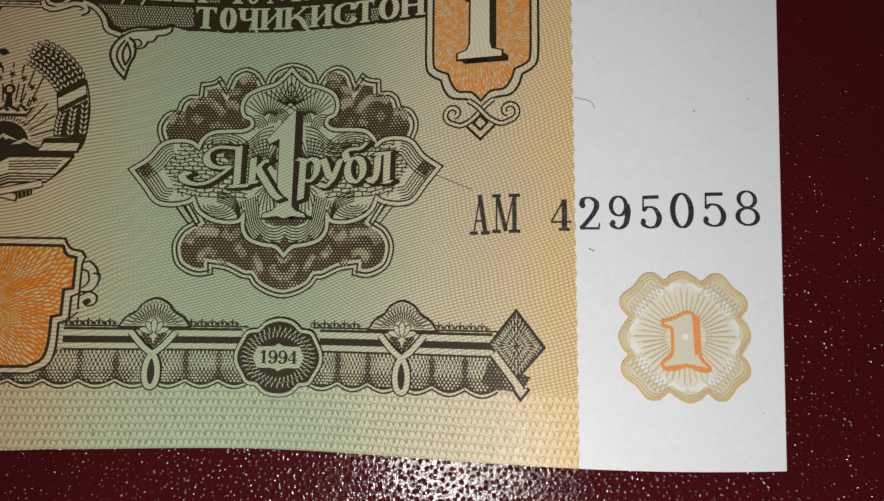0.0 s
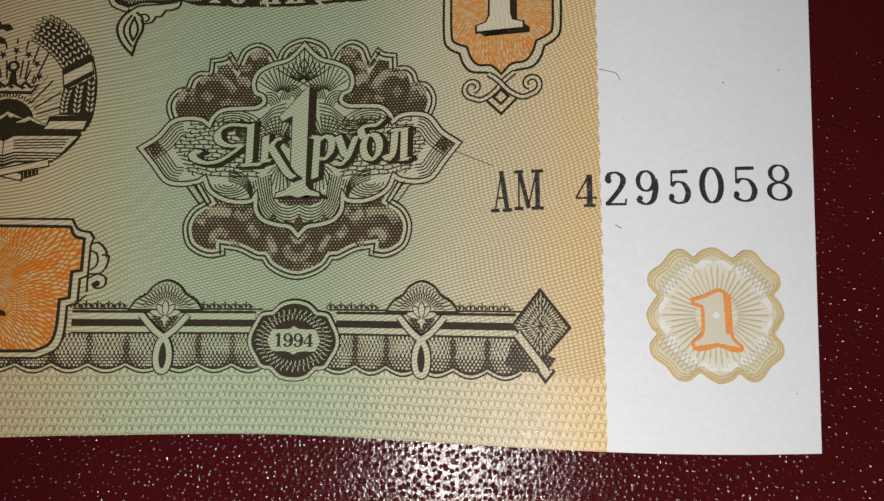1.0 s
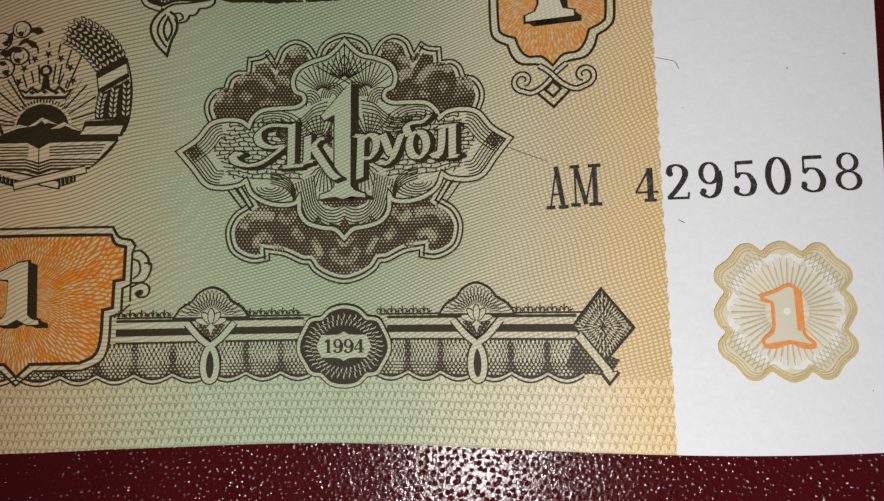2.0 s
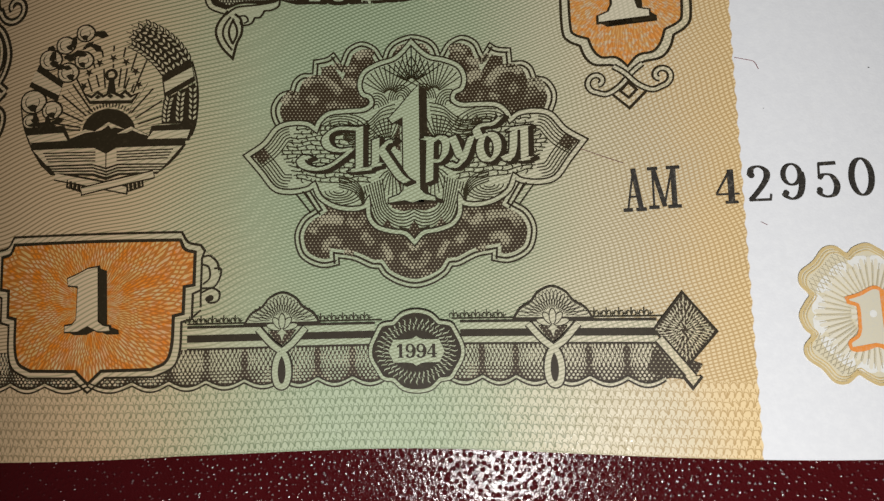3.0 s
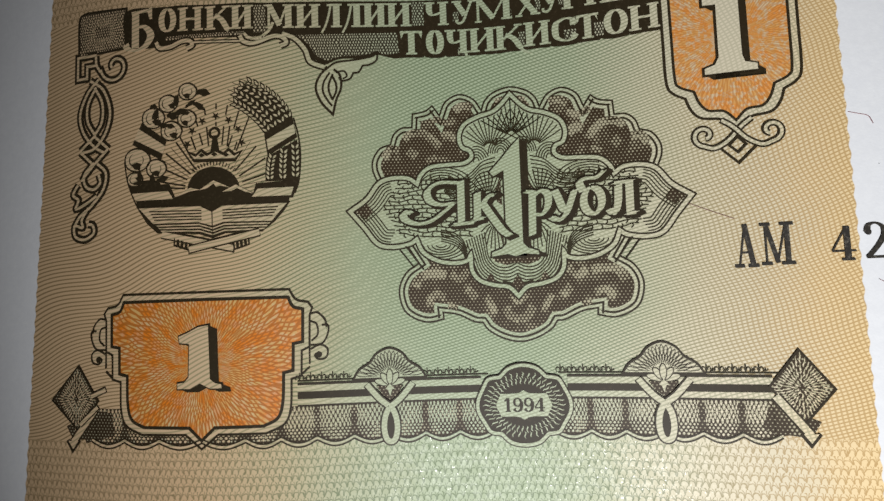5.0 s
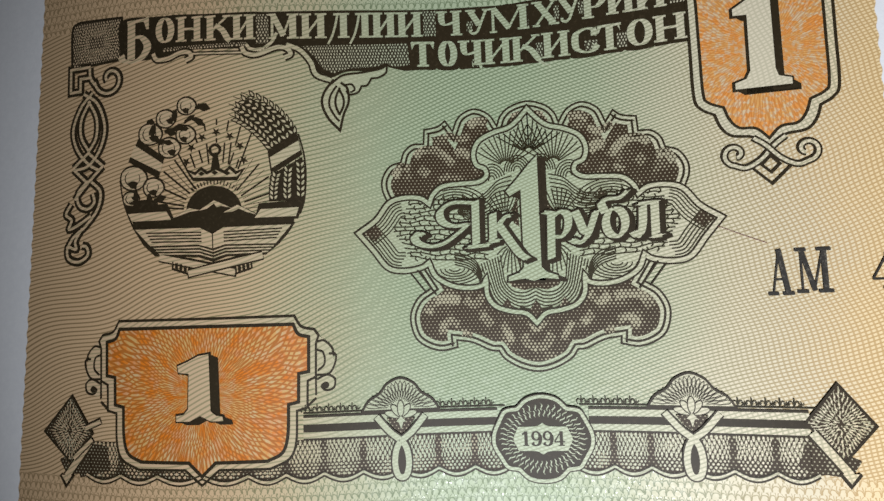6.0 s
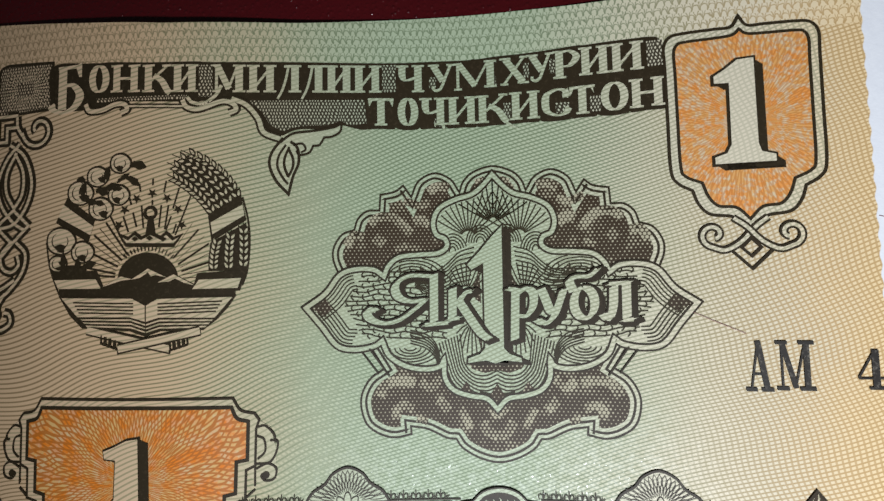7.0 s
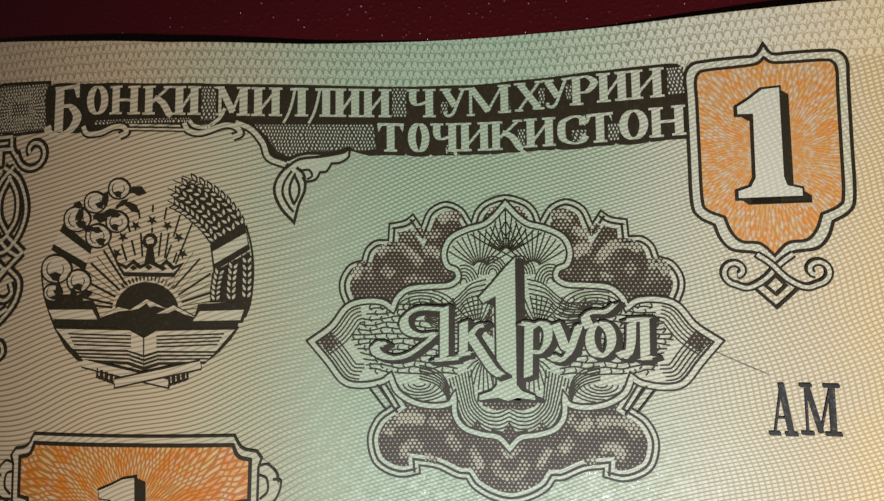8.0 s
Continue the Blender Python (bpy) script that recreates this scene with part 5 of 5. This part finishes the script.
        Ink().stroke(loop, 0.52).lay("loop", BARE_PLAIN, 16, fan)
    # year in a lobed frame
    cart = curve([(17.0, -15.65), (18.3, -15.95), (19.2, -16.75, 1), (20.3, -16.95), (20.8, -17.7, 1), (21.35, -18.9), (21.35, -20.0), (20.7, -21.2, 1), (20.2, -21.9), (19.2, -22.1, 1), (18.3, -22.9), (17.0, -23.15),
                  (15.7, -22.9), (14.8, -22.1, 1), (13.8, -21.9), (13.3, -21.2, 1), (12.65, -20.0), (12.65, -18.9), (13.2, -17.7, 1), (13.7, -16.95), (14.8, -16.75, 1), (15.7, -15.95)], True)
    year = Ink().fill(cart).lay("year_cartouche", DARK, 16, root, "dark lobed cartouche with the year 1994")
    Ink().stroke(cart, 0.52, True).lay("cartouche_edge", DARK, 17, year)
    Ink().stroke(cart, 0.30, True).lay("cartouche_rim", BARE_PLAIN, 18, year)
    ring = Ink()
    for reach, m, off in ((3.95, 40, 0.0), (3.3, 40, 0.5)):
        for k in range(m):
            a = (k + off) * math.tau / m
            c, s, w = math.cos(a), math.sin(a), 0.075
            lo, hi = reach - 0.85, reach - 0.12 * (k % 2)
            ring.stroke([(17 + q * c + w * math.sin(9 * q) * s, -19.4 + 0.80 * (q * s - w * math.sin(9 * q) * c)) for q in (lo, lo + 0.2, lo + 0.4, lo + 0.6, hi)], 0.11, taper=True)
    tagged(ring.lay("cartouche_ray", BARE, 17, year), kind="stuff")
    plate = curve([(14.5, -18.1, 1), (16.3, -18.05), (17.0, -17.7, 1), (17.7, -18.05), (19.5, -18.1, 1), (19.7, -18.6, 1), (20.0, -19.4), (19.7, -20.2, 1), (19.5, -20.7, 1), (17.7, -20.75), (17.0, -21.1, 1), (16.3, -20.75), (14.5, -20.7, 1),
                   (14.3, -20.2, 1), (14.0, -19.4), (14.3, -18.6, 1)], True)
    plate = [Vector((17.0 + 0.88 * (p.x - 17.0), -19.4 + 0.82 * (p.y + 19.4))) for p in plate]
    Ink().fill(plate).lay("year_plate", BARE, 19, year)
    for ch, x in (("1", 14.95), ("9", 15.95), ("9", 16.98), ("4", 18.0)):
        serif_letter(Ink(), ch, x, x + 0.98, lambda q: -20.04, 1.3, 0.3, 0.12).lay("digit", DARK, 20, year)
    # square lozenges at both ends
    for name, pts, bar in (("right", [(40.8, -14.4), (43.4, -17.8), (40.7, -20.9), (38.3, -17.6)], [(38.7, -18.4), (41.2, -21.7)]), ("left", [(-27.7, -14.6), (-25.2, -18.1), (-27.6, -20.9), (-30.9, -18.0)], [(-25.5, -18.9), (-28.1, -22.1)])):
        loz = Ink().fill(line(*pts, pts[0])[:-1]).lay("lozenge", FINE_STIPPLE, 9, root, "dark engraved lozenge at the border's end")
        Ink().stroke(line(*pts, pts[0])[:-1], 0.2, True).lay("lozenge_edge", DARK, 11, loz)
        cx, cy = sum(p[0] for p in pts) / 4, sum(p[1] for p in pts) / 4
        star = Ink()
        for a0, r0, r1, m in ((0.0, 0.62, 0.92, 44), (0.5, 0.34, 0.62, 30), (0.0, 0.12, 0.32, 12)):
            for k in range(m):
                a = (k + a0) * math.tau / m
                r = 2.45 / (abs(math.cos(a)) * 0.95 + abs(math.sin(a)) * 0.72)
                star.stroke([(cx + q * r * math.cos(a) - 0.05 * math.sin(40 * q) * math.sin(a), cy + q * r * math.sin(a) + 0.05 * math.sin(40 * q) * math.cos(a)) for q in (r0, r0 + 0.07, r0 + 0.14, r1)], 0.13, taper=True)
        tagged(star.lay("lozenge_ray", BARE, 10, loz), kind="stuff")
        s = 1 if name == "right" else -1
        Ink().fill([(bar[0][0] - 0.2, -18.9), (bar[0][0] + s * 0.9, -19.6), (bar[1][0] + s * 0.9, -20.6), (bar[1][0], -22.0), (bar[0][0] - s * 0.2, -21.6)]).lay("ribbon_shade", FINE_STIPPLE, 8, loz)
        Ink().stroke(line(*bar), 0.95).stroke(line((bar[1][0] - 0.75, bar[1][1] + 0.1), (bar[1][0] - 0.05, bar[1][1] - 0.9), (bar[1][0] + 0.75, bar[1][1] + 0.1)), 0.3).lay("ribbon_edge", DARK, 11, loz)
        Ink().stroke(line(*bar), 0.62).fill([(bar[1][0] - 0.6, bar[1][1] + 0.1), (bar[1][0], bar[1][1] - 0.7), (bar[1][0] + 0.6, bar[1][1] + 0.1)]).lay("ribbon", BARE_PLAIN, 12, loz)
    for pts in ([(-26.0, -17.6), (-24.3, -16.9)], [(-27.3, -20.4), (-25.2, -18.6)]):
        knot = Ink().stroke(line(*pts), 0.62).lay("ribbon_turn", DARK, 13, root)
        Ink().stroke(line(*pts), 0.36).lay("ribbon_face", BARE_PLAIN, 14, knot)
    for pts in ([(-27.2, -20.6), (-25.2, -19.0), (-23.6, -19.2), (-23.2, -21.4), (-26.6, -22.2)], [(38.2, -19.0), (40.4, -21.6), (38.9, -21.9), (37.6, -21.2)]):
        Ink().fill(line(*pts, pts[0])[:-1]).lay("shaded_fold", FINE_STIPPLE, 3.4, root)
    return root


border()


# -- serial number and small rosette on the bare margin --
def serial():
    root = new("serial_number")
    root.parent = note
    tagged(root, "black serial number printed in serif figures")
    for ch, x0, y0, x1, y1 in (("A", 36.55, -7.05, 38.2, -3.1), ("M", 38.7, -6.95, 41.05, -3.15), ("4", 44.1, -6.8, 46.05, -3.8), ("2", 46.7, -6.75, 48.7, -3.55), ("9", 49.45, -6.7, 51.6, -3.45),
                               ("5", 52.4, -6.6, 54.5, -3.4), ("0", 55.25, -6.5, 57.5, -3.15), ("5", 58.3, -6.35, 60.7, -3.0), ("8", 61.5, -6.2, 63.95, -2.75)):
        ink = serif_letter(Ink(), ch, x0, x1, lambda x: y0, y1 - y0, 0.5 if ch.isdigit() else 0.42, 0.15)
        ink.lay("digit" if ch.isdigit() else "letter", BLACK_INK, 9, root)
    return root


serial()


def rosette():
    cx, cy = 56.25, -16.55
    polar = [(a + 90 * q, r) for q in range(4) for a, r in ((0, 6.05), (11, 5.85), (19, 5.5), (25, 6.45), (33, 6.8), (45, 6.5), (57, 6.8), (65, 6.4), (71, 5.4), (79, 5.6))]

    def ring(k):
        return curve([(cx + k * r * math.cos(radians(a)), cy + k * r * math.sin(radians(a)) * 0.97) for a, r in polar], True, 5)

    outline = ring(1.0)
    root = Ink().stroke(outline, 0.26, True).stroke(ring(0.955), 0.12, True).stroke(ring(0.915), 0.10, True).lay("rosette", OCHRE, 6, note, "pale ochre guilloche rosette with an orange figure one")
    Ink().fill(ring(0.99)).lay("rosette_ground", plain_ink("rosette_tint", (0.72, 0.66, 0.48), 0.4), 3, root)

    def petals(ink, m, r0, r1, wide, squash=0.97):
        for k in range(m):
            a = (k + 0.5) * math.tau / m
            lobe = 1 + 0.07 * math.cos(8 * a)
            ink.fill([(cx + (r0 + (r1 * lobe - r0) * q) * math.cos(a + w * wide / m), cy + (r0 + (r1 * lobe - r0) * q) * math.sin(a + w * wide / m) * squash)
                      for q, w in ((0, 0), (0.2, 0.6), (0.5, 0.95), (0.8, 1.15), (0.95, 0.8), (1, 0), (0.95, -0.8), (0.8, -1.15), (0.5, -0.95), (0.2, -0.6))])

    halo = Ink()
    petals(halo, 16, 3.9, 5.15, 2.6)
    halo.lay("rosette_halo", plain_ink("bare_white", (0.82, 0.83, 0.80), 0.3), 4, root, "bare white scalloped halo")
    web = Ink()
    petals(web, 46, 1.9, 4.7, 1.75)
    petals(web, 20, 0.7, 1.9, 2.0)
    rays = web.lay("rosette_petal", plain_ink("petal_cream", (0.78, 0.74, 0.61), 0.3), 5, root, "fine pale petals with thin outlines")
    rims = Ink()
    for k in range(46):
        a = k * math.tau / 46
        rims.stroke([(cx + r * math.cos(a), cy + r * math.sin(a) * 0.97) for r in (1.9, 3.2, 4.5 + 0.25 * math.cos(8 * a))], 0.07)
    tagged(rims.lay("petal_rim", PALE_OCHRE, 5.5, rays), kind="stuff")
    mesh = Ink()
    for q in range(4):                            # crossed lines in the four corner lobes
        b = radians(45 + 90 * q)
        for k in range(-5, 6):
            for d in (-1, 1):
                run = [(cx + u * math.cos(b) - v * math.sin(b), cy + u * math.sin(b) + v * math.cos(b)) for u, v in [(4.3 + 2.2 * t / 8, 0.42 * k + d * 0.9 * (t / 8 - 0.5)) for t in range(9)]]
                run = [p for p in run if inside(p, ring(0.9))]
                if len(run) > 2:
                    mesh.stroke(run, 0.07)
    mesh.lay("corner_mesh", PALE_OCHRE, 5.2, root)
    one = curve([(54.1, -15.2, 1), (55.2, -14.9), (56.5, -14.35), (57.45, -14.9, 1), (57.5, -18.0), (57.75, -18.75), (58.35, -19.3), (58.2, -19.65), (57.2, -19.55), (56.3, -19.2), (55.2, -19.5), (54.25, -19.5), (54.05, -18.9), (54.75, -18.4), (55.0, -17.8, 1), (55.0, -16.0), (54.7, -15.7, 1), (54.2, -15.55, 1)], True)
    Ink().fill(one).lay("figure_ground", plain_ink("figure_tint", (0.70, 0.66, 0.52), 0.5), 7, root)
    Ink().stroke(one, 0.30, True).fill([(56.9, -14.6), (57.6, -14.95), (57.65, -18.3), (57.0, -18.2)]).fill([(54.2, -19.3), (56.2, -19.0), (58.3, -19.4), (58.25, -19.75), (56.3, -19.35), (54.3, -19.65)]).lay("figure", ORANGE, 8, root, "orange outlined figure one")
    Ink().disc(56.2, -16.55, 0.32, 14).lay("rosette_eye", plain_ink("eye_white", (0.82, 0.83, 0.80), 0.2), 8, root)
    return root


rosette()

# -- coloured fibres in the paper, one of them built raised, and dust lying on it --
for pts in ([(32.9, -0.9), (34.6, -1.7), (36.6, -2.6)], [(47.6, -8.5), (48.1, -8.8)]):
    Ink().stroke(curve(pts), 0.04).lay("fibre", FIBRE, 10, note, "thin coloured fibre")


# A long fibre of the paper, built as a loose hair-like tube.
def hair(pts, r):
    path, bm, rings = curve(pts), bmesh.new(), []
    for i, p in enumerate(path):
        a, b = path[max(0, i - 1)], path[min(len(path) - 1, i + 1)]
        side = Vector((-(b - a).y, (b - a).x)).normalized()
        z = float(swell(p.x)) + 0.01 + r
        rings.append([bm.verts.new((Vector((p.x + side.x * r * math.cos(k * math.tau / 6), p.y + side.y * r * math.cos(k * math.tau / 6), z + r * math.sin(k * math.tau / 6))) * UNIT)) for k in range(6)])
    for a, b in zip(rings, rings[1:]):
        for k in range(6):
            bm.faces.new((a[k], a[(k + 1) % 6], b[(k + 1) % 6], b[k]))
    bm.faces.new(rings[0][::-1]), bm.faces.new(rings[-1])
    return tagged(part("hair", bm, FIBRE, None), "short thin curved paper fibre on the white margin", "hair")


hair([(46.5, 6.4), (47.4, 6.15), (48.1, 5.9), (48.45, 5.2)], 0.03)


def dust_speck(x, y, r):
    bm = bmesh.new()
    bmesh.ops.create_icosphere(bm, subdivisions=2, radius=r * UNIT)
    for v in bm.verts:
        k = 1 + 0.35 * noise.noise(v.co / UNIT * 9 + Vector((x, y, 0)))
        v.co = Vector((v.co.x * 1.4 * k + x * UNIT, v.co.y * k + y * UNIT, v.co.z * 0.4 + (float(swell(x)) + 0.4 * r) * UNIT))
    return tagged(part("dust_speck", bm, BLACK_INK, None), "tiny dark speck of dust on white paper", "dust", "dust on the margin")


for x, y, r in ((58.0, 5.0, 0.05), (63.4, 6.4, 0.05), (48.6, 1.6, 0.035), (63.2, -23.4, 0.04)):
    dust_speck(x, y, r)
